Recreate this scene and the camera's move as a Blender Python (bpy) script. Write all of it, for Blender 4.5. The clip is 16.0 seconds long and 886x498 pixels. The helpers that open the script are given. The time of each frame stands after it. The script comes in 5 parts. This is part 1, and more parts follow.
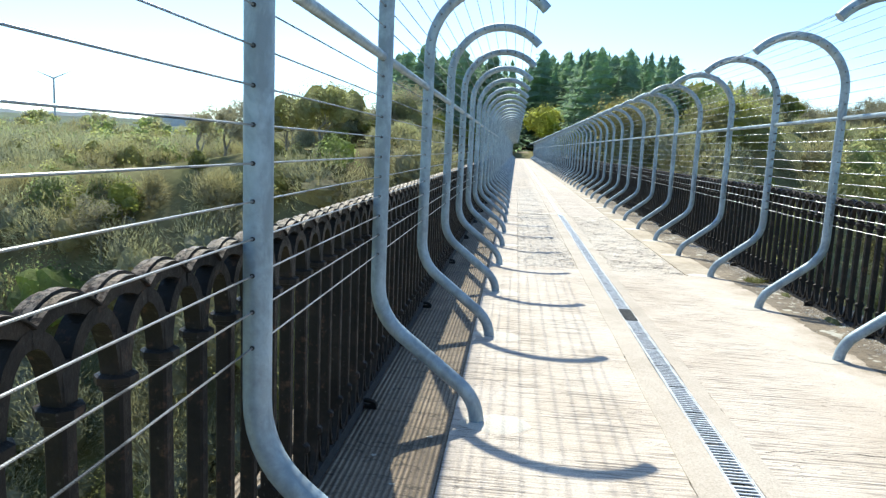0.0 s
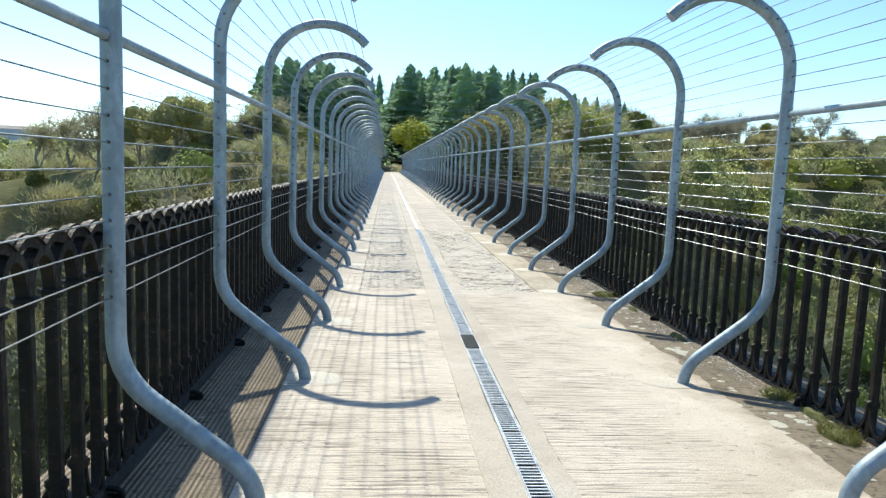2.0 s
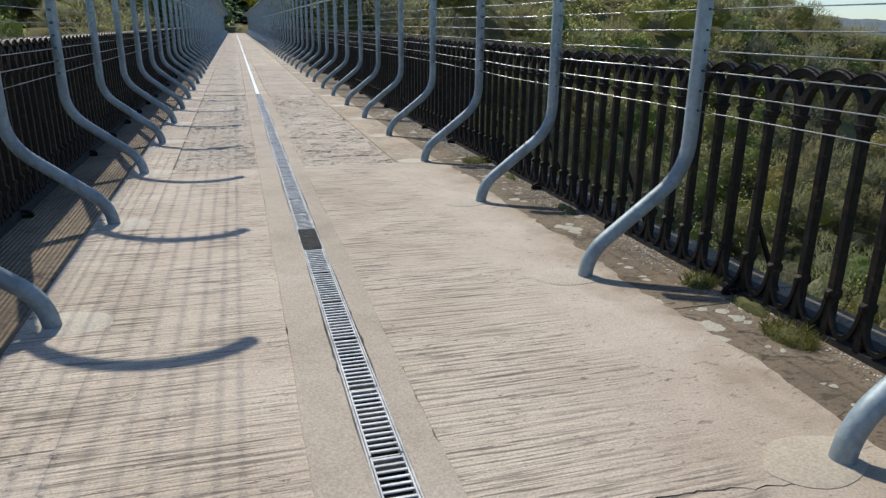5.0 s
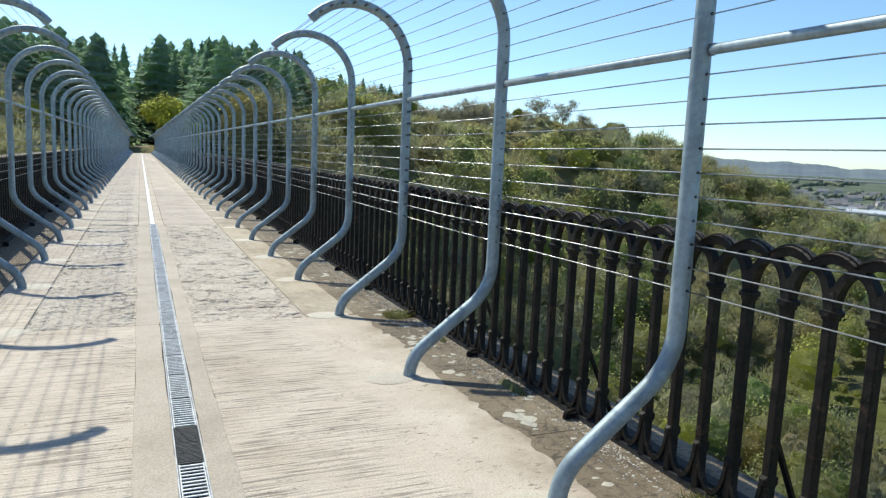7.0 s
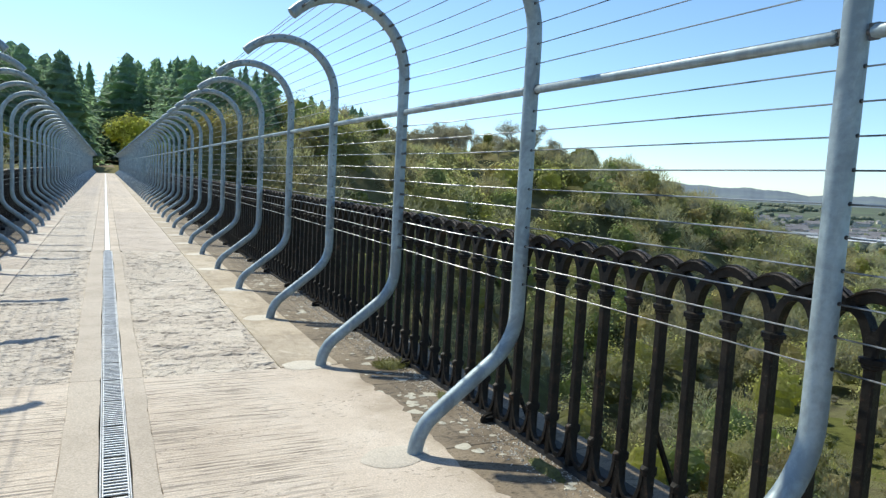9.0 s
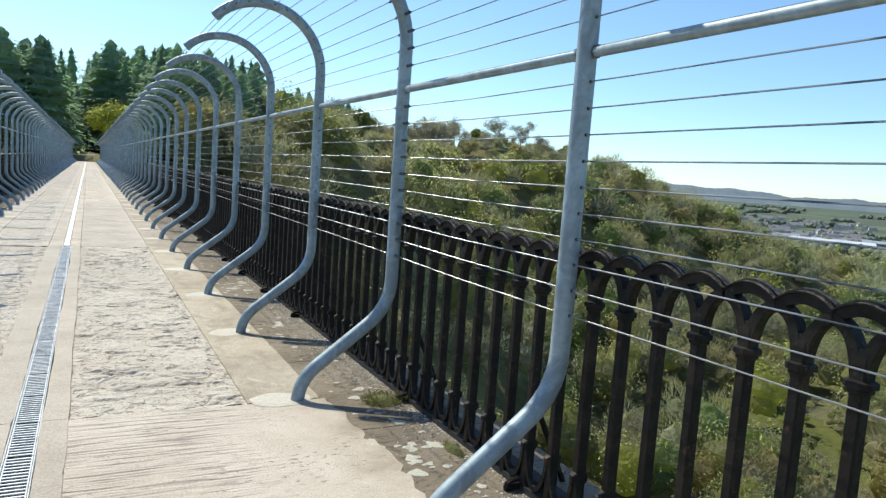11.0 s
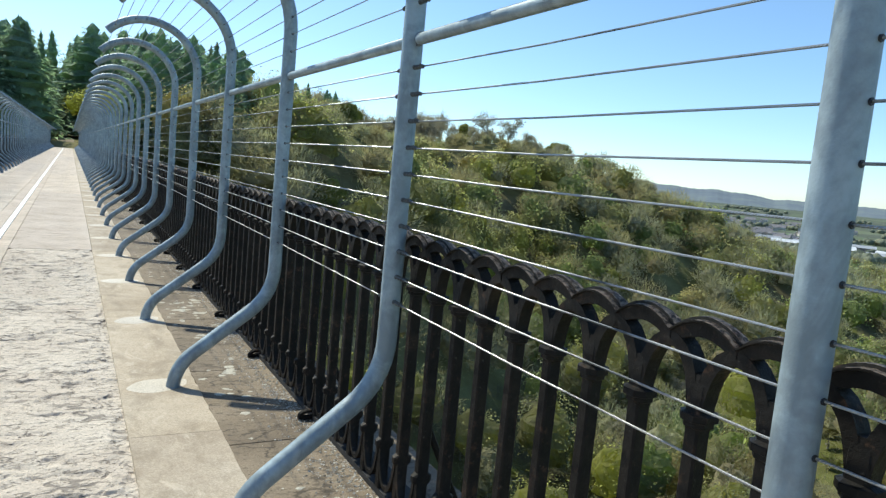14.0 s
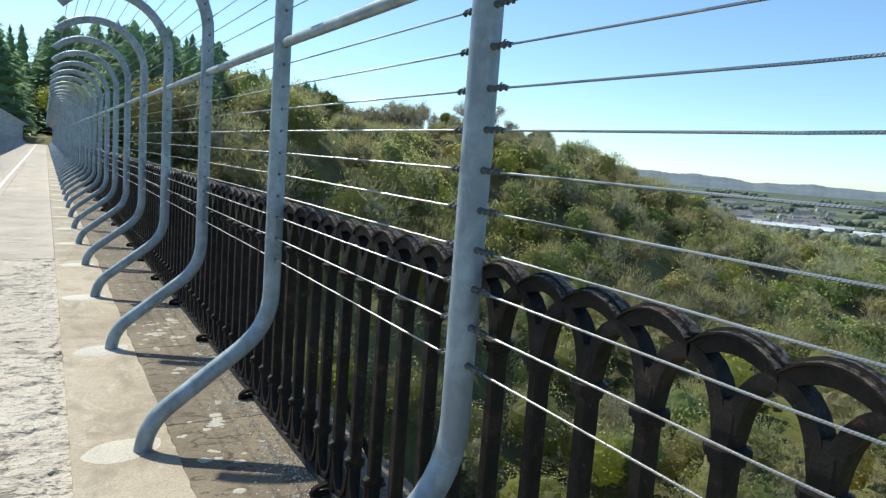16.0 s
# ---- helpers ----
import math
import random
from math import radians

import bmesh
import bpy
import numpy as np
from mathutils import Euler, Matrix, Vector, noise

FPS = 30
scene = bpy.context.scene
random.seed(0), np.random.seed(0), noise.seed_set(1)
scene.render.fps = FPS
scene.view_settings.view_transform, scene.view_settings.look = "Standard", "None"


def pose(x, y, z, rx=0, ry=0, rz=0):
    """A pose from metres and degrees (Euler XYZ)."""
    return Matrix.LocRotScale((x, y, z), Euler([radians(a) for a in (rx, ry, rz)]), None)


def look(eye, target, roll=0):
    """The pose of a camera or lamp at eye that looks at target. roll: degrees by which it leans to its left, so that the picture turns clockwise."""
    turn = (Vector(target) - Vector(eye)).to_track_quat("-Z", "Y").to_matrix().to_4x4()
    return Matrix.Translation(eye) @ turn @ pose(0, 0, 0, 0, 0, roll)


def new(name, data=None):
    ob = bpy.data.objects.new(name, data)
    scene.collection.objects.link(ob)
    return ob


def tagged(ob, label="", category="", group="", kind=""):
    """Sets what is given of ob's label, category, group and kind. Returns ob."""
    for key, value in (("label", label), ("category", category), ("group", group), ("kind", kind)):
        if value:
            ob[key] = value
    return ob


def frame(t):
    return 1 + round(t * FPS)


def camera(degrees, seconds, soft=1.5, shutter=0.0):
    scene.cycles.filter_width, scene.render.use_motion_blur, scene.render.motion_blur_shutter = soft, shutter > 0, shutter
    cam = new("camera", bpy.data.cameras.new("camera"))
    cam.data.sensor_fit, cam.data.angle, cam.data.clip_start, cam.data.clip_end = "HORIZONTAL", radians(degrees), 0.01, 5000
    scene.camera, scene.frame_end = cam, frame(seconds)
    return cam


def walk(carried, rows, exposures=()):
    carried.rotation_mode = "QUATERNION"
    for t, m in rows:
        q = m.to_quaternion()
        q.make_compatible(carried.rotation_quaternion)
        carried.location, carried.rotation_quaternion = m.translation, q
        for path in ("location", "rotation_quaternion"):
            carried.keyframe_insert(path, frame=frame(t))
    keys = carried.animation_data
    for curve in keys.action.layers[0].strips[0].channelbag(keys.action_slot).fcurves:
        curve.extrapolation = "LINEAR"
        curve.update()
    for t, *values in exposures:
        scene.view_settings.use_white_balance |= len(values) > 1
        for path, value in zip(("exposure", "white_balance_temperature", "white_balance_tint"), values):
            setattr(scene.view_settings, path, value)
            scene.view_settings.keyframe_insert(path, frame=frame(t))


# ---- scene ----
cam = camera(65.3, 16.0, 1.36)
PATH = [
    (0, (0.122, -0.281, 1.672), (-0.072, 1.688, 1.379), 2.6),
    (0.5, (0.256, -0.119, 1.663), (0.175, 1.861, 1.393), 2.7),
    (1, (0.4, 0.107, 1.673), (0.426, 2.09, 1.418), 2.4),
    (1.5, (0.483, 0.315, 1.666), (0.586, 2.298, 1.421), 2.3),
    (2, (0.555, 0.576, 1.666), (0.723, 2.554, 1.427), 2.3),
    (2.5, (0.623, 0.786, 1.68), (0.884, 2.756, 1.458), 2.1),
    (3, (0.7, 1.077, 1.634), (1.03, 3.013, 1.255), 2.1),
    (3.2, (0.756, 1.205, 1.619), (1.101, 3.127, 1.186), 1.7),
    (5.3, (1.027, 2.3, 1.476), (1.615, 4.112, 0.866), 1.4),
    (5.5, (1.066, 2.419, 1.495), (1.705, 4.233, 0.948), 2.0),
    (6, (1.117, 2.658, 1.583), (1.849, 4.466, 1.143), 2.3),
    (6.5, (1.159, 2.906, 1.594), (1.958, 4.714, 1.284), 2.5),
    (7, (1.176, 3.182, 1.617), (1.975, 4.996, 1.354), 2.5),
    (7.5, (1.216, 3.43, 1.608), (2.044, 5.237, 1.379), 2.6),
    (8, (1.255, 3.72, 1.615), (2.116, 5.513, 1.405), 2.8),
    (8.5, (1.288, 3.98, 1.607), (2.161, 5.769, 1.414), 2.9),
    (11, (1.682, 5.296, 1.58), (2.599, 7.061, 1.376), 4.1),
    (11.5, (1.784, 5.564, 1.601), (2.713, 7.323, 1.398), 4.7),
    (12, (1.92, 5.83, 1.617), (2.859, 7.585, 1.418), 5.2),
    (12.5, (2.038, 6.079, 1.611), (2.988, 7.826, 1.398), 5.2),
    (13, (2.164, 6.394, 1.615), (3.126, 8.135, 1.401), 4.9),
    (13.5, (2.238, 6.664, 1.584), (3.201, 8.403, 1.367), 5.0),
    (14, (2.32, 6.969, 1.604), (3.276, 8.712, 1.389), 5.4),
    (14.5, (2.386, 7.218, 1.592), (3.334, 8.965, 1.367), 5.5),
    (15, (2.466, 7.538, 1.603), (3.42, 9.28, 1.365), 5.2),
    (15.5, (2.514, 7.8, 1.599), (3.476, 9.537, 1.359), 4.7),
    (16, (2.535, 8.08, 1.596), (3.534, 9.796, 1.355), 4.3),
]
EXPOSURES = [(0.0, 0.65, 6450, 0), (1.0, 0.55, 6450, 0), (2.5, 0.33, 6520, -2), (3.2, 0.2, 6540, 0), (5.4, -0.40, 6700, 6), (6.2, -0.2, 6600, 3), (7.0, 0.12, 6540, 0), (8.5, 0.18, 6560, 0), (11.0, 0.18, 6560, 0), (16.0, 0.17, 6550, -1)]
walk(cam, [(t, look(eye, target, roll)) for t, eye, target, roll in PATH], EXPOSURES)

# ---- light ----
SUN_AZ, SUN_EL = radians(-14.8), radians(48.6)
world = bpy.data.worlds.new("sky")
scene.world = world
world.use_nodes = True
wn = world.node_tree
sky = wn.nodes.new("ShaderNodeTexSky")
sky.sky_type = "NISHITA"
sky.sun_disc = False
sky.sun_elevation, sky.sun_rotation = SUN_EL, SUN_AZ % (2 * math.pi)
sky.altitude, sky.air_density, sky.dust_density, sky.ozone_density = 1200, 0.96, 0.9, 5.4
wn.links.new(sky.outputs[0], wn.nodes["Background"].inputs[0])
wn.nodes["Background"].inputs[1].default_value = 0.175
sun = new("sun", bpy.data.lights.new("sun", "SUN"))
sun.data.energy, sun.data.angle, sun.data.color = 4.6, radians(0.53), (1.0, 0.94, 0.85)
to_sun = Vector((math.sin(SUN_AZ) * math.cos(SUN_EL), math.cos(SUN_AZ) * math.cos(SUN_EL), math.sin(SUN_EL)))
sun.matrix_world = look(to_sun * 60, (0, 0, 0))


# ---- materials ----
class Mat:
    """A node material built step by step."""

    def __init__(self, name, rough=0.8, metal=0.0):
        self.m = bpy.data.materials.new(name)
        self.m.use_nodes = True
        self.t = self.m.node_tree
        self.b = self.t.nodes["Principled BSDF"]
        self.b.inputs["Roughness"].default_value = rough
        self.b.inputs["Metallic"].default_value = metal
        self.height = None

    def n(self, kind, **values):
        node = self.t.nodes.new(kind)
        for key, value in values.items():
            node.inputs[key.replace("_", " ")].default_value = value
        return node

    def link(self, a, b):
        self.t.links.new(a, b)

    def coords(self, scale=(1, 1, 1)):
        pos = self.n("ShaderNodeNewGeometry").outputs["Position"]
        mp = self.n("ShaderNodeMapping")
        mp.inputs["Scale"].default_value = scale
        self.link(pos, mp.inputs["Vector"])
        return mp.outputs[0]

    def noise(self, scale, detail=4.0, rough=0.6, stretch=(1, 1, 1), distort=0.0):
        nt = self.n("ShaderNodeTexNoise", Scale=scale, Detail=detail, Roughness=rough, Distortion=distort)
        self.link(self.coords(stretch), nt.inputs["Vector"])
        return nt.outputs["Fac"]

    def ramp(self, fac, stops):
        r = self.t.nodes.new("ShaderNodeValToRGB")
        el = r.color_ramp.elements
        while len(el) < len(stops):
            el.new(0.5)
        for e, (p, c) in zip(el, stops):
            e.position = p
            e.color = (*c, 1) if len(c) == 3 else c
        self.link(fac, r.inputs[0])
        return r.outputs[0]

    def mask(self, fac, lo, hi):
        return self.ramp(fac, [(lo, (0, 0, 0)), (hi, (1, 1, 1))])

    def below(self, fac, lo, hi):
        """One where fac is under lo, nothing over hi."""
        return self.ramp(fac, [(lo, (1, 1, 1)), (hi, (0, 0, 0))])

    def mix(self, a, b, fac, how="MIX"):
        x = self.t.nodes.new("ShaderNodeMix")
        x.data_type, x.blend_type = "RGBA", how
        for value, sock in ((fac, x.inputs[0]), (a, x.inputs[6]), (b, x.inputs[7])):
            if isinstance(value, (int, float)):
                sock.default_value = value
            elif isinstance(value, tuple):
                sock.default_value = (*value, 1)
            else:
                self.link(value, sock)
        return x.outputs[2]

    def math(self, a, b, op="MULTIPLY"):
        x = self.t.nodes.new("ShaderNodeMath")
        x.operation = op
        for value, sock in ((a, x.inputs[0]), (b, x.inputs[1])):
            if isinstance(value, (int, float)):
                sock.default_value = value
            else:
                self.link(value, sock)
        return x.outputs[0]

    def rand(self):
        return self.n("ShaderNodeObjectInfo").outputs["Random"]

    def island(self):
        return self.n("ShaderNodeNewGeometry").outputs["Random Per Island"]

    def color(self, c):
        if isinstance(c, tuple):
            self.b.inputs["Base Color"].default_value = (*c, 1)
        else:
            self.link(c, self.b.inputs["Base Color"])
        return self

    def rough(self, r):
        self.link(r, self.b.inputs["Roughness"])
        return self

    def bump(self, height, distance=0.01, strength=1.0):
        bp = self.n("ShaderNodeBump", Strength=strength, Distance=distance)
        self.link(height, bp.inputs["Height"])
        if self.height is not None:
            self.link(self.height, bp.inputs["Normal"])
        self.height = bp.outputs[0]
        self.link(self.height, self.b.inputs["Normal"])
        return self


def concrete(name, base, dark, light, brushed=0.0, pitted=0.0, along=0.0, stained=0.0):
    m = Mat(name, 0.85)
    big = m.noise(0.9, 5, 0.65)
    mid = m.noise(7, 6, 0.65)
    fine = m.noise(90, 4, 0.7)
    c = m.ramp(big, [(0.3, dark), (0.52, base), (0.75, light)])
    c = m.mix(c, dark, m.math(m.mask(mid, 0.5, 0.72), 0.45))
    c = m.mix(c, m.ramp(fine, [(0.3, (0.55, 0.54, 0.52)), (0.7, (1.3, 1.3, 1.3))]), 0.65, "MULTIPLY")
    shade = m.ramp(m.rand(), [(0, (0.9, 0.9, 0.92)), (1, (1.06, 1.05, 1.03))])
    c = m.mix(c, shade, 1.0, "MULTIPLY")
    if brushed:
        # transverse tamping ridges, broken up and worn away in places, smoothed off towards the east edge
        pos = m.n("ShaderNodeSeparateXYZ")
        m.link(m.n("ShaderNodeNewGeometry").outputs["Position"], pos.inputs[0])
        edge = m.math(pos.outputs[0], m.math(m.noise(2.2, 4, 0.6), 0.9), "ADD")
        wear = m.math(m.mask(m.noise(1.3, 5, 0.65), 0.3, 0.56), m.below(m.math(edge, 0.1), 0.285, 0.315))
        brush = m.noise(46, 2, 0.5, (0.045, 1, 1), 0.015)
        ridges = m.math(brush, wear)
        broken = m.mask(m.noise(7, 4, 0.7, (0.45, 1, 1)), 0.34, 0.58)
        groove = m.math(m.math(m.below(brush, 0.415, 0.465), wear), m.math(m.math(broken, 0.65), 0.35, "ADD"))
        # the shade in the grooves is added to the base colour as dark lines
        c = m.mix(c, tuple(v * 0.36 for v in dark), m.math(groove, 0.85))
        sweep = m.mask(m.noise(11, 3, 0.6, (0.05, 1, 1), 0.02), 0.55, 0.72)
        c = m.mix(c, tuple(v * 0.8 for v in dark), m.math(m.math(sweep, wear), 0.2))
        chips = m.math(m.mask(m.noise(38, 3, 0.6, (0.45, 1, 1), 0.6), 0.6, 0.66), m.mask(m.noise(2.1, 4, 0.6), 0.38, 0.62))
        # chips are darkened too, for the shade in their hollows
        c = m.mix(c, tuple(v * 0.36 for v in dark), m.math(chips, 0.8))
        stain = m.math(m.mask(m.math(edge, 0.1), 0.335, 0.372), m.mask(m.noise(3.2, 5, 0.65), 0.3, 0.56))
        c = m.mix(c, (0.30, 0.235, 0.165), m.math(stain, 0.85))
        m.bump(ridges, 0.02, brushed)
        m.bump(chips, -0.004, 0.7)
    if stained:
        # rust-brown damp marks and pale scuffed cement
        damp = m.mask(m.noise(3.1, 6, 0.7, (1, 0.7, 1), 0.4), 0.5, 0.64)
        c = m.mix(c, tuple(v * 0.72 for v in dark), m.math(damp, stained))
        scuff = m.mask(m.noise(5.3, 6, 0.72, (1, 0.6, 1), 0.8), 0.56, 0.7)
        c = m.mix(c, tuple(min(0.8, v * 1.2) for v in light), m.math(scuff, stained))
        m.bump(m.noise(16, 4, 0.6), 0.006, 0.5)
    if along:
        # tooling along the length of the stones
        wv = m.n("ShaderNodeTexWave", Scale=10.0, Distortion=0.5, Detail=2.0, Detail_Scale=3.0)
        wv.bands_direction = "X"
        m.link(m.coords(), wv.inputs["Vector"])
        c = m.mix(c, tuple(v * 0.5 for v in dark), m.math(m.mask(wv.outputs["Fac"], 0.55, 0.95), 0.75))
        m.bump(wv.outputs["Fac"], 0.01, along)
    if pitted:
        # pits where the skin has come off, gathered in patches, and a few wandering cracks
        patchy = m.mask(m.noise(2.4, 4, 0.6), 0.3, 0.62)
        pits = m.noise(24, 3, 0.6, (0.5, 1, 1), 0.7)
        pit = m.math(m.mask(pits, 0.565, 0.625), m.math(m.math(patchy, 0.8), 0.2, "ADD"))
        specks = m.mask(m.noise(75, 2, 0.5, (0.6, 1, 1), 0.4), 0.63, 0.69)
        cells = m.n("ShaderNodeTexVoronoi", Scale=1.9)
        cells.feature = "DISTANCE_TO_EDGE"
        warp = m.n("ShaderNodeVectorMath")
        warp.operation = "SCALE"
        warp.inputs["Scale"].default_value = 0.45
        ripple = m.n("ShaderNodeTexNoise", Scale=5.0, Detail=5.0)
        m.link(m.coords((0.5, 1, 1)), ripple.inputs["Vector"])
        m.link(ripple.outputs["Color"], warp.inputs[0])
        add = m.n("ShaderNodeVectorMath")
        m.link(m.coords((0.5, 1, 0)), add.inputs[0])
        m.link(warp.outputs[0], add.inputs[1])
        m.link(add.outputs[0], cells.inputs["Vector"])
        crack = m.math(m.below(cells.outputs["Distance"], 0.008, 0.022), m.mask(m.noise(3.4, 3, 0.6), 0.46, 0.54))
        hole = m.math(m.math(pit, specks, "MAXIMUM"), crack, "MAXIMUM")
        # pits and cracks carry their inner shade as a darker base colour
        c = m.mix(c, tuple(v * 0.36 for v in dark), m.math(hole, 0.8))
        m.bump(hole, -0.012, pitted)
        m.bump(m.noise(4, 3, 0.6, (0.6, 1.6, 1)), 0.05, pitted * 0.6)
    m.bump(m.math(fine, mid, "ADD"), 0.004, 0.6)
    return m.color(c).m


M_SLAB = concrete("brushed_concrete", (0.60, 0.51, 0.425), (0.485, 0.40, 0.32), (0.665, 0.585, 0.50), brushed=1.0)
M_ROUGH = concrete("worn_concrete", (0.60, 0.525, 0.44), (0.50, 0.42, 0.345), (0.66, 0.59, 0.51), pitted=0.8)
M_SMOOTH = concrete("smooth_concrete", (0.47, 0.39, 0.295), (0.335, 0.265, 0.185), (0.56, 0.485, 0.385), stained=0.6)
M_BAND = concrete("drain_concrete", (0.535, 0.455, 0.37), (0.43, 0.36, 0.285), (0.61, 0.535, 0.445))
M_COLLAR = concrete("bedding_mortar", (0.60, 0.53, 0.435), (0.5, 0.43, 0.34), (0.64, 0.58, 0.49))
M_MORTAR = concrete("white_mortar", (0.63, 0.575, 0.49), (0.52, 0.46, 0.375), (0.70, 0.65, 0.575))
M_BODY = concrete("viaduct_masonry", (0.24, 0.19, 0.14), (0.15, 0.12, 0.09), (0.32, 0.26, 0.2), pitted=0.4)


def coping_material(name, base, dark, light, along):
    return concrete(name, base, dark, light, along=along, pitted=0.25)


M_COPING_R = coping_material("lichened_coping", (0.225, 0.175, 0.12), (0.13, 0.098, 0.066), (0.31, 0.25, 0.18), 0.0)
M_COPING_L = coping_material("tooled_coping", (0.33, 0.25, 0.17), (0.2, 0.15, 0.1), (0.42, 0.33, 0.23), 1.0)


def galvanised(name, base, rough=0.42, metal=0.75):
    m = Mat(name, rough, metal)
    mottle = m.noise(28, 4, 0.6)
    streak = m.noise(9, 4, 0.6, (1, 1, 0.12))
    c = m.ramp(mottle, [(0.3, tuple(v * 0.78 for v in base)), (0.7, tuple(v * 1.12 for v in base))])
    c = m.mix(c, (0.62, 0.6, 0.55), m.math(m.mask(streak, 0.58, 0.8), 0.35))
    c = m.mix(c, (0.2, 0.17, 0.13), m.math(m.mask(m.noise(60, 3, 0.6), 0.66, 0.78), 0.35))
    bloom = m.noise(7, 4, 0.65, (1, 1, 0.55), 0.5)
    c = m.mix(c, tuple(v * 0.66 for v in base), m.math(m.mask(bloom, 0.5, 0.6), 0.7))
    c = m.mix(c, tuple(min(0.8, v * 1.35) for v in base), m.math(m.below(bloom, 0.36, 0.44), 0.5))
    m.rough(m.ramp(mottle, [(0.25, (rough - 0.08,) * 3), (0.75, (rough + 0.14,) * 3)]))
    m.bump(m.noise(160, 2, 0.5), 0.0015, 0.4)
    return m.color(c).m


M_POST = galvanised("galvanised_tube", (0.315, 0.385, 0.425), 0.52, 0.3)
M_GRATE = galvanised("galvanised_grating", (0.66, 0.665, 0.67), 0.45, 0.2)
# near-black colour stands for the shade inside trough, crack and lifting hole
M_RECESS = Mat("recess_black", 0.95).color((0.018, 0.016, 0.014)).m
M_STRIP = galvanised("bright_cover_metal", (0.6, 0.62, 0.64), 0.4, 0.8)


def wire_material():
    m = Mat("steel_wire", 0.36, 0.85)
    pos = m.n("ShaderNodeSeparateXYZ")
    m.link(m.n("ShaderNodeNewGeometry").outputs["Position"], pos.inputs[0])
    turn = m.math(m.math(pos.outputs[1], 760.0), m.math(pos.outputs[2], 700.0), "ADD")
    lay = m.math(m.math(turn, 0.0, "SINE"), 0.5)
    m.bump(lay, 0.0012, 0.7)
    patch = m.noise(2.2, 3, 0.6, (1, 1, 1))
    c = m.ramp(patch, [(0.4, (0.40, 0.41, 0.42)), (0.58, (0.32, 0.33, 0.34)), (0.63, (0.10, 0.11, 0.12))])
    return m.color(c).m


M_WIRE = wire_material()


def iron_material(name, worn):
    m = Mat(name, 0.55, 0.1)
    c = m.ramp(m.noise(6, 5, 0.65), [(0.3, (0.011, 0.010, 0.0095)), (0.55, (0.02, 0.0175, 0.015)), (0.75, (0.045, 0.033, 0.025))])
    rust = m.mask(m.noise(17, 6, 0.75), 0.57 - 0.1 * worn, 0.68 - 0.05 * worn)
    c = m.mix(c, (0.13, 0.07, 0.043), m.math(rust, 0.55))
    if worn:
        # pale flakes, with the sunlit look of the crest top in their colour
        c = m.mix(c, (0.28, 0.225, 0.175), m.math(m.mask(m.noise(60, 6, 0.8), 0.46, 0.54), 0.7))
    c = m.mix(c, (0.22, 0.2, 0.17), m.math(m.mask(m.noise(45, 4, 0.7), 0.64, 0.74), 0.35))
    m.rough(m.ramp(m.noise(20, 3, 0.6), [(0.3, (0.42,) * 3), (0.7, (0.72,) * 3)]))
    m.b.inputs["Specular IOR Level"].default_value = 0.16
    m.bump(m.noise(55, 5, 0.7), 0.004, 0.8)
    return m.color(c).m


M_IRON = iron_material("cast_iron", 0.0)
M_CREST = iron_material("sunlit_flaking_iron", 1.0)
M_BLACK = Mat("black_grommet", 0.5).color((0.02, 0.02, 0.022)).m
M_SUMP = galvanised("dull_iron_cover", (0.16, 0.155, 0.15), 0.6, 0.4)


def plain(name, base, var=0.25, scale=3.0, rough=0.85, bump=0.01):
    m = Mat(name, rough)
    f = m.noise(scale, 5, 0.65)
    c = m.ramp(f, [(0.3, tuple(v * (1 - var) for v in base)), (0.7, tuple(v * (1 + var) for v in base))])
    if bump:
        m.bump(m.noise(scale * 9, 4, 0.6), bump, 0.7)
    return m.color(c).m


M_BOUND = plain("grimy_bound_wire", (0.075, 0.085, 0.09), 0.5, 60, 0.5, 0.001)
M_COVER = plain("dull_cover", (0.055, 0.053, 0.05), 0.3, 30, 0.7, 0.003)


M_LEDGE = plain("dark_ledge", (0.035, 0.032, 0.03), 0.4, 12, 0.9, 0.004)


def leaf_material(name, stops, trans=0.45, per="object", grain=False):
    """Leaves let light through; each tree, and each leaf clump, has its own shade."""
    m = Mat(name, 0.65)
    pick = m.rand() if per == "object" else m.island()
    c = m.ramp(pick, stops)
    c = m.mix(c, m.ramp(m.island(), [(0, (0.82, 0.83, 0.82)), (1, (1.15, 1.14, 1.1))]), 1.0, "MULTIPLY")
    if grain:
        speck = m.noise(1.3, 5, 0.75)
        c = m.mix(c, m.ramp(speck, [(0.36, (0.78, 0.78, 0.75)), (0.5, (1.0, 1.0, 0.97)), (0.64, (1.2, 1.19, 1.14))]), 0.8, "MULTIPLY")
        m.bump(speck, 0.4, 0.5)
    m.color(c)
    m.b.inputs["Specular IOR Level"].default_value = 0.25
    tr = m.n("ShaderNodeBsdfTranslucent")
    m.link(m.mix(c, (0.82, 0.92, 0.95), 1.0, "MULTIPLY"), tr.inputs[0])
    mx = m.n("ShaderNodeMixShader", Fac=trans)
    m.link(m.b.outputs[0], mx.inputs[1])
    m.link(tr.outputs[0], mx.inputs[2])
    m.link(mx.outputs[0], m.t.nodes["Material Output"].inputs[0])
    return m.m


M_BARK = plain("bark", (0.27, 0.245, 0.205), 0.35, 2.0)
M_GRASS = leaf_material("grass_blades", [(0, (0.18, 0.2, 0.045)), (1, (0.25, 0.21, 0.07))], 0.4)


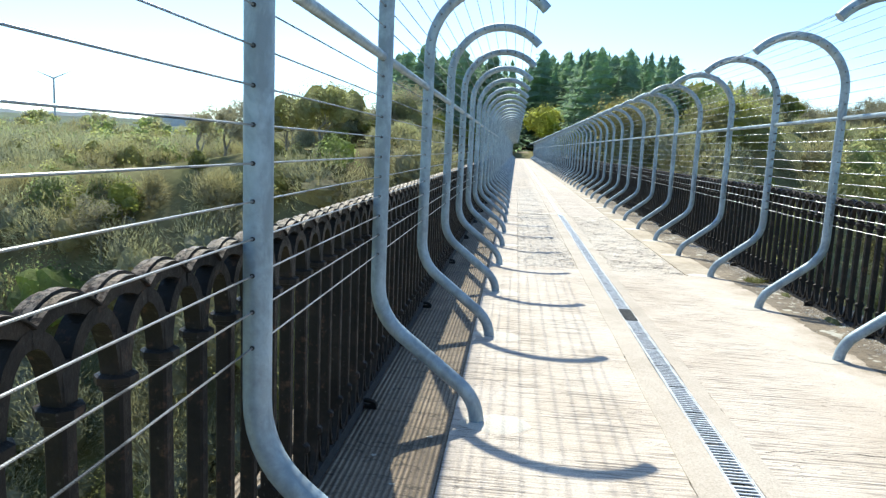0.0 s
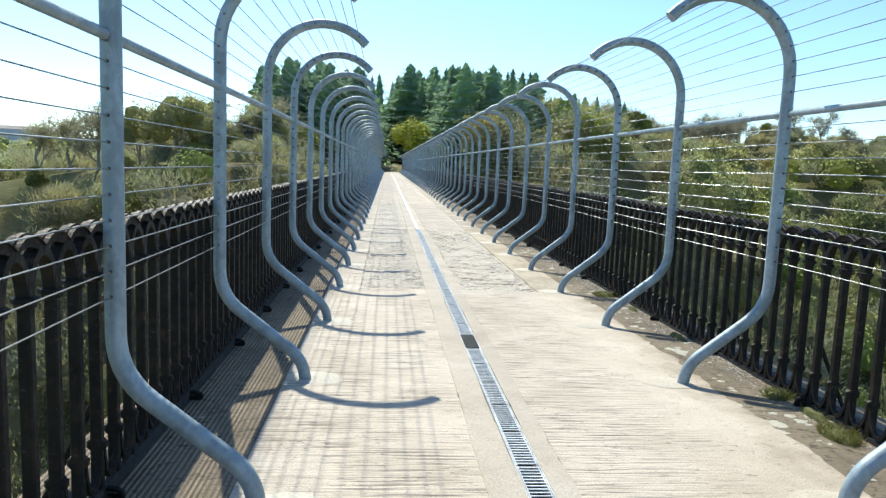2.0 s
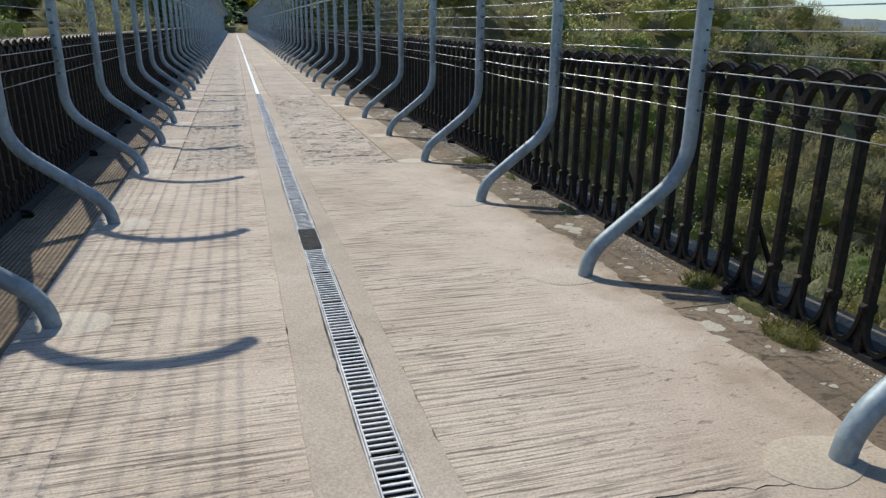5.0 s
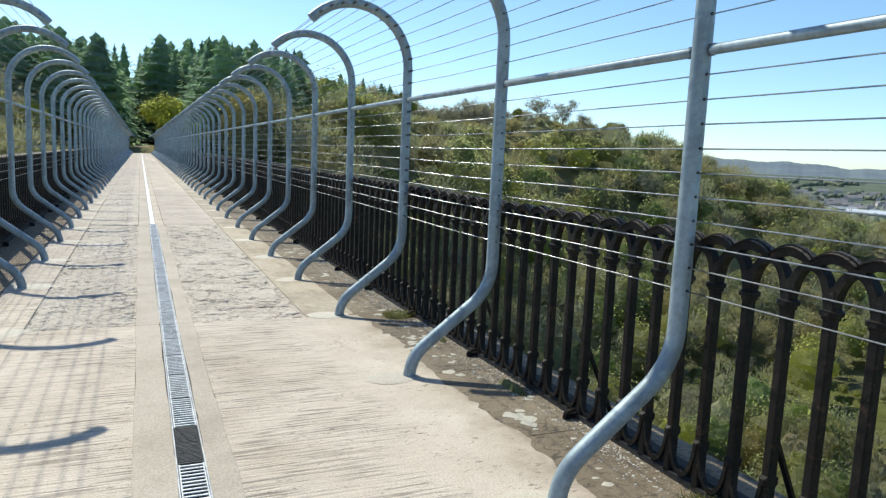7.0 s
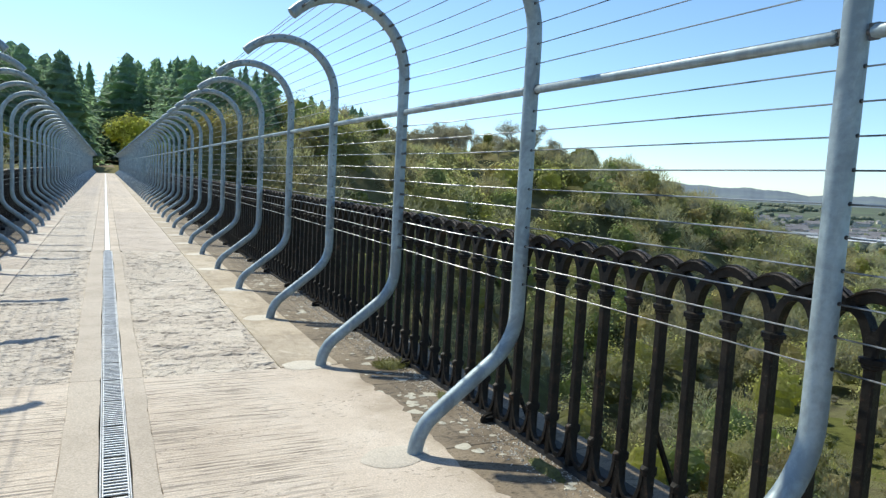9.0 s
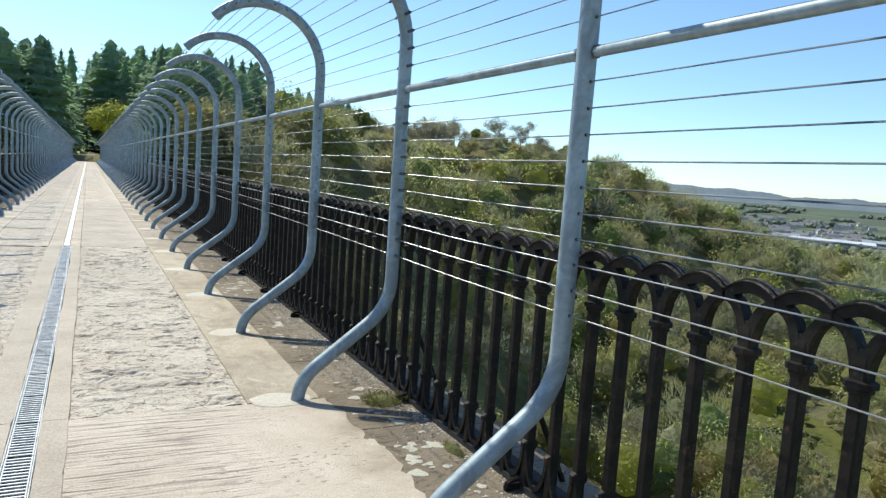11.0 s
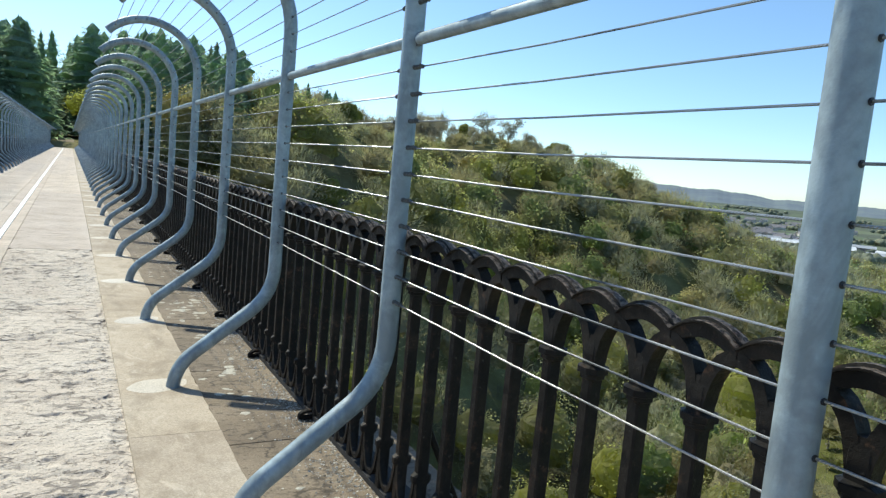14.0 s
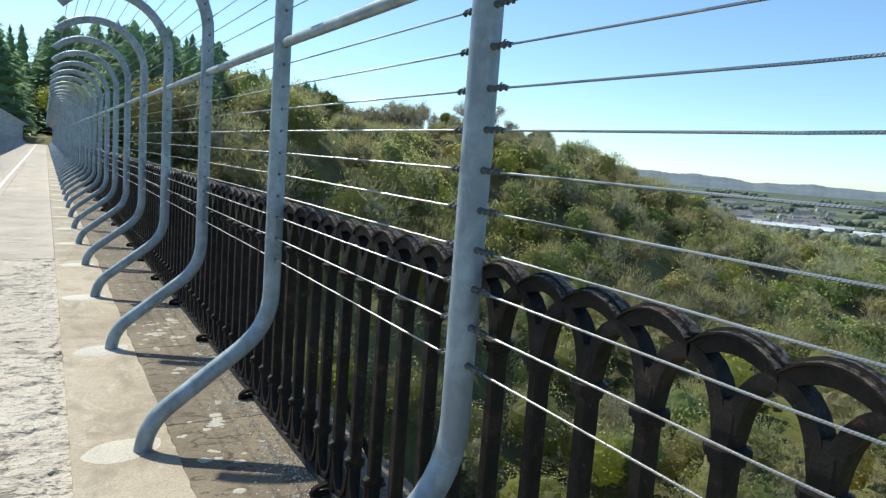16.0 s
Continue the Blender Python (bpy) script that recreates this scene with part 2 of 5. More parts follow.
# ---- building helpers ----
class Shape:
    """Gathers vertices and faces for one mesh."""

    def __init__(self):
        self.v, self.f = [], []

    def add(self, verts, faces):
        o = len(self.v)
        self.v += [tuple(p) for p in verts]
        self.f += [tuple(i + o for i in q) for q in faces]
        return self

    def box(self, x0, x1, y0, y1, z0, z1):
        v = [(x, y, z) for x in (x0, x1) for y in (y0, y1) for z in (z0, z1)]
        return self.add(v, [(0, 1, 3, 2), (4, 6, 7, 5), (0, 4, 5, 1), (2, 3, 7, 6), (0, 2, 6, 4), (1, 5, 7, 3)])

    def slab(self, x0, x1, y0, y1, z0, z1, e=0.008):
        """A block with chamfered top edges."""
        v = [(x0, y0, z0), (x1, y0, z0), (x1, y1, z0), (x0, y1, z0)]
        v += [(x0, y0, z1 - e), (x1, y0, z1 - e), (x1, y1, z1 - e), (x0, y1, z1 - e)]
        v += [(x0 + e, y0 + e, z1), (x1 - e, y0 + e, z1), (x1 - e, y1 - e, z1), (x0 + e, y1 - e, z1)]
        q = [(8, 9, 10, 11)]
        for a in range(4):
            b = (a + 1) % 4
            q += [(a, b, b + 4, a + 4), (a + 4, b + 4, b + 8, a + 8)]
        return self.add(v, q)

    def ragged(self, rng, x0, x1, y0, y1, z0, z1, smear=0.0, wavy=0.0):
        """A cast slab whose long edges are chipped and uneven; it may be smeared out over the stones beside it."""
        rows = max(2, int((y1 - y0) / 0.07))
        v, q = [], []
        for k in range(rows + 1):
            y = y0 + (y1 - y0) * k / rows
            cut = [0.0002 + 0.0012 * rng.random() + (rng.uniform(0.002, 0.007) if rng.random() < 0.06 else 0) for _ in range(2)]
            if wavy:
                cut[0] += wavy * (1.3 + math.sin(y * 2.3 + x0) + 0.6 * math.sin(y * 6.1 + 2) + 0.4 * rng.random())
                cut[1] += wavy * (1.3 + math.sin(y * 1.9 + x1 * 3) + 0.6 * math.sin(y * 7.3) + 0.4 * rng.random())
            if smear:
                cut[1] -= smear * (0.5 + 0.2 * math.sin(y * 3.1) + 0.15 * math.sin(y * 8.7 + 1) + 0.3 * rng.uniform(-1, 1))
            v += [(x0 + cut[0], y, z0), (x0 + cut[0], y, z1 - 0.003), (x0 + cut[0] + 0.003, y, z1), (x1 - cut[1] - 0.003, y, z1), (x1 - cut[1], y, z1 - 0.003), (x1 - cut[1], y, z0)]
        for k in range(rows):
            q += [(6 * k + i, 6 * k + i + 1, 6 * k + i + 7, 6 * k + i + 6) for i in range(5)]
        q += [tuple(range(6)), tuple(6 * rows + i for i in range(5, -1, -1))]
        return self.add(v, q)

    def worn(self, seed, x0, x1, y0, y1, z0, z1, step_size=0.017):
        """A slab whose face has scabbed off in uneven flakes."""
        rng = np.random.default_rng(seed)
        nx, ny = int((x1 - x0) / step_size), int((y1 - y0) / step_size)
        gx, gy = np.meshgrid(np.linspace(x0, x1, nx + 1), np.linspace(y0, y1, ny + 1))

        def field(sx, sy):
            g = rng.random((int((y1 - y0) / sy) + 3, int((x1 - x0) / sx) + 3))
            u, w = (gx - x0) / sx, (gy - y0) / sy
            i, j = u.astype(int), w.astype(int)
            fu, fw = u - i, w - j
            fu, fw = fu * fu * (3 - 2 * fu), fw * fw * (3 - 2 * fw)
            return (g[j, i] * (1 - fu) + g[j, i + 1] * fu) * (1 - fw) + (g[j + 1, i] * (1 - fu) + g[j + 1, i + 1] * fu) * fw

        broad = 0.55 * field(0.5, 0.7) + 0.3 * field(0.17, 0.12) + 0.15 * field(0.07, 0.05)
        flake = 0.5 * field(0.11, 0.06) + 0.3 * field(0.05, 0.03) + 0.2 * rng.random(gx.shape)
        edge = np.minimum(gx - x0, x1 - gx)
        low = np.clip((broad + 0.26 * np.exp(-edge / 0.05) - 0.44) / 0.05, 0, 1)
        h = -0.009 * low - 0.016 * np.clip(flake - 0.3, 0, 1) * (0.35 + low) - 0.002 * rng.random(gx.shape) * low
        ridge = np.abs(field(0.35, 0.22) - 0.5)
        h = h - 0.010 * np.clip(1 - ridge / 0.02, 0, 1) * (field(0.4, 0.4) > 0.45)
        top = np.stack([gx, gy, z1 + h], 2).reshape(-1, 3)
        w = nx + 1
        ids = (np.arange(ny)[:, None] * w + np.arange(nx)[None, :]).reshape(-1)
        self.add(top, np.stack([ids, ids + 1, ids + 1 + w, ids + w], 1).tolist())
        rim = list(range(w)) + [k * w + nx for k in range(1, ny + 1)] + [ny * w + k for k in range(nx - 1, -1, -1)] + [k * w for k in range(ny - 1, 0, -1)]
        ring = [(*top[i][:2], top[i][2]) for i in rim]
        n = len(ring)
        return self.add(ring + [(x, y, z0) for x, y, _ in ring], [(i, (i + 1) % n, n + (i + 1) % n, n + i) for i in range(n)])

    def tube(self, path, radius, sides=10, cap=True):
        """A round bar along a path; radius may change along it."""
        path = [Vector(p) for p in path]
        radii = radius if isinstance(radius, (list, tuple)) else [radius] * len(path)
        first = (path[1] - path[0]).normalized()
        ref = Vector((0, 1, 0)) if abs(first.y) < 0.9 else Vector((1, 0, 0))
        rings = []
        for k, p in enumerate(path):
            d = (path[min(k + 1, len(path) - 1)] - path[max(k - 1, 0)]).normalized()
            a = d.cross(ref).normalized()
            b = a.cross(d)
            rings += [p + radii[k] * (math.cos(t) * a + math.sin(t) * b) for t in (2 * math.pi * i / sides for i in range(sides))]
        q = [(k * sides + i, k * sides + (i + 1) % sides, (k + 1) * sides + (i + 1) % sides, (k + 1) * sides + i) for k in range(len(path) - 1) for i in range(sides)]
        if cap:
            q += [tuple(range(sides))[::-1], tuple((len(path) - 1) * sides + i for i in range(sides))]
        return self.add(rings, q)

    def strip(self, line, half, x0, x1):
        """A band that follows a line in the y-z plane, half as wide to each side, from x0 to x1 thick."""
        pts = [Vector((0, *p)) for p in line]
        halves = half if isinstance(half, (list, tuple)) else [half] * len(pts)
        v = []
        for k, p in enumerate(pts):
            d = (pts[min(k + 1, len(pts) - 1)] - pts[max(k - 1, 0)]).normalized()
            s = Vector((0, -d.z, d.y)) * halves[k]
            v += [(x0, *(p + s).yz), (x0, *(p - s).yz), (x1, *(p - s).yz), (x1, *(p + s).yz)]
        q = [(0, 1, 2, 3), tuple(4 * (len(pts) - 1) + i for i in (3, 2, 1, 0))]
        q += [(4 * k + i, 4 * k + 4 + i, 4 * k + 4 + (i + 1) % 4, 4 * k + (i + 1) % 4) for k in range(len(pts) - 1) for i in range(4)]
        return self.add(v, q)

    def mesh(self, name, material, smooth=False):
        me = bpy.data.meshes.new(name)
        me.from_pydata(self.v, [], self.f)
        me.update()
        bm = bmesh.new()
        bm.from_mesh(me)
        if len(bm.faces) < 60000:
            bmesh.ops.recalc_face_normals(bm, faces=bm.faces)
        bm.to_mesh(me)
        bm.free()
        me.materials.append(material)
        if smooth:
            me.shade_smooth()
            me.set_sharp_from_angle(angle=radians(40))
        return me


def part(name, mesh, parent, label="", m=None):
    ob = new(name, mesh)
    ob.parent = parent
    if m is not None:
        ob.matrix_basis = m
    if label:
        tagged(ob, label)
    return ob


def thing(name, mesh, label, category, group="", kind="", m=None):
    ob = new(name, mesh)
    if m is not None:
        ob.matrix_basis = m
    return tagged(ob, label, category, group, kind)


def quick_mesh(name, verts, quads, material, smooth=None):
    """A large mesh straight from arrays of vertices and quads."""
    me = bpy.data.meshes.new(name)
    n, q = len(verts), len(quads)
    me.vertices.add(n)
    me.vertices.foreach_set("co", np.asarray(verts, np.float32).ravel())
    me.loops.add(q * 4)
    me.loops.foreach_set("vertex_index", np.asarray(quads, np.int32).ravel())
    me.polygons.add(q)
    me.polygons.foreach_set("loop_start", np.arange(0, q * 4, 4, dtype=np.int32))
    if smooth is not None:
        me.polygons.foreach_set("use_smooth", smooth)
    me.update(calc_edges=True)
    me.materials.append(material)
    return me


# ---- plan ----
MID = 1.479            # middle between the two barriers
START, END = -14.2, 146.2
POST_Y0, BAY = 5.8, 2.0
REACH = 2.146          # from the middle to the uprights
PARAPET = 2.255        # from the middle to the parapets
PITCH, PHASE = 0.204, 7.105
SIDES = ((1, "east"), (-1, "west"))
LIFT = {1: 0.03, -1: 0.07}  # how far the parapets stand above the deck


# ---- terrain ----
def step(a, b, x):
    t = np.clip((x - a) / (b - a), 0, 1)
    return t * t * (3 - 2 * t)


def ground_height(x, y):
    x, y = np.asarray(x, float), np.asarray(y, float)
    r = np.hypot(x, y)
    floor = -46 - 10 * step(150, 1200, r)
    # north side: a spur that runs out to the east and drops into the open valley
    bay = step(-18, -8, x) * (1 - step(6, 60, x))
    top = 112 + 33 * bay + 150 * step(6, 125, x) + 20 * step(0, 300, -x)
    crest = 1.0 + 13 * step(8, 90, x) + 7 * step(100, 145, x) - 9 * step(120, 205, x) - 18 * step(195, 280, x) - 32 * step(258, 355, x) - 17 * step(20, 120, -x) - 30 * step(380, 650, x) - 7 * step(88, 112, x) * (1 - step(118, 170, x))
    foot = 58 + 30 * bay + 60 * step(10, 150, x) + 30 * step(0, 200, -x)
    north = step(0, 1, (y - foot) / np.maximum(top - foot, 5))
    # south side, behind the start of the walk
    lip = -16 - 120 * step(5, 120, x) - 0.25 * np.maximum(x - 120, 0) * 2 - 35 * step(0, 100, -x)
    toe = 22 - 60 * step(5, 120, x) - 0.5 * np.maximum(x - 120, 0)
    south = step(0, 1, (toe - y) / np.maximum(toe - lip, 5))
    side_n = floor + (crest - floor) * north
    side_s = floor + (-0.5 - floor) * south
    z = np.maximum(side_n, side_s)
    z = z + 0.02 * np.maximum(y - top, 0) * step(0, 60, y - top) * (1 - step(250, 420, r))
    # the land lifts again far off
    az = np.degrees(np.arctan2(x, y))
    west = step(-4, -20, az) * step(300, 900, r) * 27
    z = z + west * (1 - step(90, 150, np.abs(az)) * 0.5)
    z = z + step(1200, 3200, r) * 42
    bumps = 1.5 * np.sin(x * 0.043 + 1.3) * np.sin(y * 0.037) + 0.8 * np.sin(x * 0.11) * np.sin(y * 0.09 + 2)
    return z + bumps * step(6, 40, np.abs(x - MID) + np.maximum(0, 40 - np.abs(y - 60)) * 0.3)


def build_ground():
    m = Mat("wood_floor", 0.95)
    near = m.noise(0.12, 5, 0.65)
    c = m.ramp(m.noise(0.02, 5, 0.6), [(0.34, (0.20, 0.17, 0.105)), (0.5, (0.19, 0.175, 0.09)), (0.66, (0.165, 0.175, 0.075))])
    c = m.mix(c, m.ramp(near, [(0.35, (0.6, 0.58, 0.5)), (0.65, (1.2, 1.2, 1.1))]), 0.8, "MULTIPLY")
    m.bump(m.noise(0.7, 4, 0.6), 0.4, 0.6)
    m.color(c)
    g = Mat("meadow_grass", 0.95)
    c = g.ramp(g.noise(0.03, 5, 0.65), [(0.32, (0.09, 0.088, 0.036)), (0.5, (0.115, 0.125, 0.04)), (0.68, (0.15, 0.155, 0.055))])
    c = g.mix(c, g.ramp(g.noise(0.5, 5, 0.7), [(0.35, (0.7, 0.68, 0.6)), (0.65, (1.15, 1.15, 1.1))]), 0.8, "MULTIPLY")
    g.bump(g.noise(1.2, 4, 0.6), 0.25, 0.6)
    g.color(c)
    # field colours are greyed towards blue, with the distance haze mixed in
    d = Mat("far_fields", 0.95)
    vor = d.n("ShaderNodeTexVoronoi", Scale=0.0052)
    d.link(d.coords((1, 0.7, 0)), vor.inputs["Vector"])
    c = d.ramp(vor.outputs["Color"], [(0.2, (0.115, 0.14, 0.095)), (0.4, (0.135, 0.175, 0.105)), (0.6, (0.105, 0.12, 0.095)), (0.8, (0.15, 0.175, 0.115))])
    hedge = d.n("ShaderNodeTexVoronoi", Scale=0.0052)
    hedge.feature = "DISTANCE_TO_EDGE"
    d.link(d.coords((1, 0.7, 0)), hedge.inputs["Vector"])
    c = d.mix((0.095, 0.11, 0.09), c, d.mask(hedge.outputs["Distance"], 0.02, 0.05))
    c = d.mix(c, (0.10, 0.115, 0.09), d.mask(d.noise(0.006, 5, 0.7), 0.52, 0.58))
    d.color(c)
    for dull in (m, g, d):
        dull.b.inputs["Specular IOR Level"].default_value = 0.05
    az = np.radians(np.concatenate([np.arange(-180, -60, 4), np.arange(-60, 80, 0.75), np.arange(80, 180, 4)]))
    rr = np.concatenate([np.linspace(0, 60, 16)[1:], np.geomspace(64, 560, 90), np.geomspace(600, 4900, 34)])
    x = 1.5 + rr[:, None] * np.sin(az)[None]
    y = rr[:, None] * np.cos(az)[None]
    z = ground_height(x, y)
    na = len(az)
    verts = np.stack([x, y, z], -1).reshape(-1, 3)
    centre = len(verts)
    verts = np.vstack([verts, [1.5, 0, ground_height(1.5, 0)]])
    i, j = np.meshgrid(np.arange(len(rr) - 1), np.arange(na), indexing="ij")
    k = (j + 1) % na
    quads = np.stack([i * na + j, (i + 1) * na + j, (i + 1) * na + k, i * na + k], -1).reshape(-1, 4)
    me = bpy.data.meshes.new("ground")
    faces = quads.tolist() + [(centre, (a + 1) % na, a)[::-1] for a in range(na)]
    me.from_pydata(verts.tolist(), [], faces)
    w = Mat("valley_scrub", 0.95)
    c = w.ramp(w.noise(0.16, 6, 0.7), [(0.34, (0.092, 0.08, 0.038)), (0.5, (0.12, 0.118, 0.044)), (0.66, (0.165, 0.168, 0.057))])
    w.bump(w.noise(0.9, 5, 0.7), 0.6, 0.8)
    w.color(c)
    for mat in (m.m, g.m, d.m, w.m):
        me.materials.append(mat)
    cx, cy = x[:-1], y[:-1]
    cz = z[:-1]
    open_floor = (cx > 95) & (cz < -39) & (np.hypot(cx, cy) < 420) & (np.sin(cx * 0.031 + 1) * np.sin(cy * 0.043 + 0.5) + 0.25 * np.sin(cx * 0.11) > 0.62)
    index = np.where(np.hypot(cx, cy) > 620, 2, np.where(open_floor, 1, np.where((cz < -37) & (cx > 0), 3, 0))).astype(np.int32).ravel()
    index = np.concatenate([index, np.zeros(na, np.int32)])
    me.polygons.foreach_set("material_index", index)
    me.shade_smooth()
    thing("ground", me, "grassy valley floor and hillsides under spring woods", "ground", kind="structure")


build_ground()


# ---- deck ----
def build_deck():
    body = Shape().box(MID - 2.62, MID + 2.62, START, END, -0.75, -0.13)
    deck = thing("pavement", body.mesh("viaduct_deck", M_BODY), "pale concrete walkway slabs along an old stone viaduct", "pavement", kind="structure")
    # cross joints; worn, pitted panels lie between 9.8 and 18.35
    joints = [START, -6.5, 1.45, 9.8, 18.35, 30.2, 42.1, 54.0, 66.2, 78.1, 90.3, 102.4, 114.3, 126.4, 138.3, END]
    cols = ((MID - 1.235, 1.125), (1.60, 2.655))
    rng = random.Random(5)
    for y0, y1 in zip(joints, joints[1:]):
        worn = y0 > 9 and y1 < 19
        for n, (x0, x1) in enumerate(cols):
            if n and y0 < 9:
                x1 = 3.165
            if worn:
                s = Shape().worn(7 + n, x0 + 0.001, x1 - 0.001, y0 + 0.012, y1 - 0.045, -0.12, 0.004)
            elif y0 < 9:
                s = Shape().ragged(rng, x0 - (0.012 if n == 0 else 0), x1, y0 + 0.004, y1 - 0.004, -0.12, 0.0, 0.09 if n else 0)
            else:
                s = Shape().slab(x0 + 0.0015, x1 - 0.0015, y0 + 0.004, y1 - 0.004, -0.12, 0.0, 0.004)
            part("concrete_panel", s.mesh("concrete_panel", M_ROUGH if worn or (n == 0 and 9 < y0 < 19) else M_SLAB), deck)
        if y0 < 18:
            for x0, x1 in ((1.112, 1.318), (1.472, 1.613)):
                s = Shape().ragged(rng, x0 + (0.001 if x0 < 1.2 else -0.008), x1 + (0.008 if x0 < 1.2 else -0.001), y0 + 0.003, y1 - 0.003, -0.12, 0.004, 0.0, 0.0042)
                part("drain_surround", s.mesh("drain_surround", M_BAND), deck)
        else:
            for x0, x1 in ((1.125, 1.345), (1.435, 1.60)):
                s = Shape().slab(x0 + 0.002, x1 - 0.002, y0 + 0.005, y1 - 0.005, -0.12, 0.002, 0.006)
                part("drain_surround", s.mesh("drain_surround", M_SLAB), deck)
    # smooth cast strips that carry the barrier posts
    cuts = [START, -8.2, -3.9, 0.3, 4.6, 9.8, 10.95, 14.9, 18.35, 24, 30.2, 36, 42.1, 48, 54, 60, 66.2, 72, 78.1, 84, 90.3, 96, 102.4, 109, 114.3, 120, 126.4, 132, 138.3, END]
    for y0, y1 in zip(cuts, cuts[1:]):
        s = Shape().slab(-0.175, MID - 1.236, y0 + 0.002, y1 - 0.002, -0.12, 0.002, 0.003)
        part("cast_strip", s.mesh("cast_strip", M_SLAB), deck)
        if y0 < 9.7:
            continue
        s = Shape()
        if y0 < 18.3:
            s.ragged(rng, 2.652, 3.138, y0 + 0.002, y1 - 0.002, -0.12, 0.004, 0.016)
        else:
            s.slab(2.656, 3.138, y0 + 0.002, y1 - 0.002, -0.12, 0.003, 0.003)
        part("cast_strip", s.mesh("cast_strip", M_SMOOTH), deck)
    # a crack across the slab: a ribbon, its inner shade painted near-black
    pts, x, y = [], 1.66, 3.70
    while x < 2.92:
        pts.append((x, y, 0.0012))
        x += rng.uniform(0.015, 0.035)
        y += rng.uniform(-0.012, 0.012) + (0.0035 if x < 2.3 else -0.003)
    crack = Shape()
    wide = [rng.uniform(0.0008, 0.0035) for _ in pts]
    crack.add([(px, py - w, pz) for (px, py, pz), w in zip(pts, wide)] + [(px, py + w, pz) for (px, py, pz), w in zip(pts, wide)],
              [(i, i + 1, len(pts) + i + 1, len(pts) + i) for i in range(len(pts) - 1)])
    part("crack", crack.mesh("crack", M_RECESS), deck, "thin dark crack")
    # coping stones under the parapets
    for x0, x1, mat in ((3.14, MID + 2.66, M_COPING_R), (MID - 2.66, -0.18, M_COPING_L)):
        y = START
        while y < END - 0.5:
            length = min(rng.uniform(1.25, 1.7) * (1 if y < 40 else 2.2), END - y)
            s = Shape().slab(x0 + 0.003, x1, y + 0.002, y + length - 0.002, -0.2, rng.choice((-0.003, -0.002)), 0.004)
            part("coping_stone", s.mesh("coping_stone", mat), deck)
            y += length
    return deck


build_deck()


def build_piers():
    for y in (8.0, 24.0, 40.0, 56.0, 72.0, 88.0, 104.0, 120.0, 134.0):
        base = float(ground_height(MID, y)) - 2
        if base > -6:
            continue
        s = Shape()
        top, low = (1.9, 1.1), (2.9, 1.9)
        v = [(MID + sx * a[0], y + sy * a[1], z) for a, z in ((low, base), (top, -0.75)) for sx, sy in ((-1, -1), (1, -1), (1, 1), (-1, 1))]
        s.add(v, [(0, 1, 2, 3), (4, 5, 6, 7), (0, 1, 5, 4), (1, 2, 6, 5), (2, 3, 7, 6), (3, 0, 4, 7)])
        thing("viaduct_pier", s.mesh("viaduct_pier", M_BODY), "tapered brown masonry pier that carries the viaduct deck", "pier", "viaduct piers")


build_piers()


# ---- drain ----
def build_drain():
    x0, x1 = 1.318, 1.472
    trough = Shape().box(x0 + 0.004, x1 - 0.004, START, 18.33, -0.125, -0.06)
    drain = thing("drain_channel", trough.mesh("drain_channel", M_RECESS), "galvanised slotted drainage channel set along the walkway", "drain")
    for x in (x0 + 0.004, x1 - 0.012):
        s = Shape().slab(x, x + 0.008, START, 18.33, -0.1, 0.006, 0.003)
        part("edge_rail", s.mesh("edge_rail", M_GRATE, True), drain)
    g = Shape()
    for xa in (-0.062, 0.055):
        g.slab(xa, xa + 0.008, 0.003, 0.497, -0.02, 0.0, 0.002)
    for k in range(13):
        y = 0.022 + k * 0.0375
        g.slab(-0.056, 0.056, y, y + 0.0145, -0.006, -0.001, 0.002)
    for y in (0.003, 0.49):
        g.box(-0.052, 0.052, y, y + 0.006, -0.024, -0.012)
    grate = g.mesh("grate", M_GRATE)
    y = 6.775 - 0.503 * 41
    while y < 18.3 - 0.45:
        if abs(y - 6.775) > 0.01:
            part("grate", grate, drain, m=pose((x0 + x1) / 2, y, 0.003))
        y += 0.503
    # an inspection cover in two ribbed halves, with a lifting hole
    for y0, y1 in ((6.778, 7.022), (7.03, 7.274)):
        rows = [(y0, -0.02), (y0, 0.003)]
        for i in range(1, 15):
            yc = y0 + i * 0.0162
            rows += [(yc - 0.006, 0.003), (yc - 0.0035, 0.0075), (yc + 0.0035, 0.0075), (yc + 0.006, 0.003)]
        rows += [(y1, 0.003), (y1, -0.02)]
        xa, xb, n = x0 + 0.014, x1 - 0.014, len(rows)
        c = Shape().add([(x, y, z) for x in (xa, xb) for y, z in rows], [(i, i + 1, n + i + 1, n + i) for i in range(n - 1)] + [tuple(range(n)), tuple(range(2 * n - 1, n - 1, -1))])
        part("sump_cover", c.mesh("sump_cover", M_COVER), drain, "dull black ribbed iron inspection cover")
    # the hole is a short disc, its inside shade put in as black
    hole = Shape().tube([((x0 + x1) / 2 - 0.035, 6.9, 0.0), ((x0 + x1) / 2 - 0.035, 6.9, 0.0085)], 0.011, 10)
    part("lifting_hole", hole.mesh("lifting_hole", M_RECESS), drain, "black lifting hole")
    for y in (18.4, 42.1, 66.2, 90.3, 114.3, 138.3):
        s = Shape().slab(1.347, 1.433, y + 0.01, min(y + 23.8, END) - 0.01, -0.05, 0.005, 0.004)
        part("cover_strip", s.mesh("cover_strip", M_STRIP, True), drain, "bright flat metal cover strip")


build_drain()


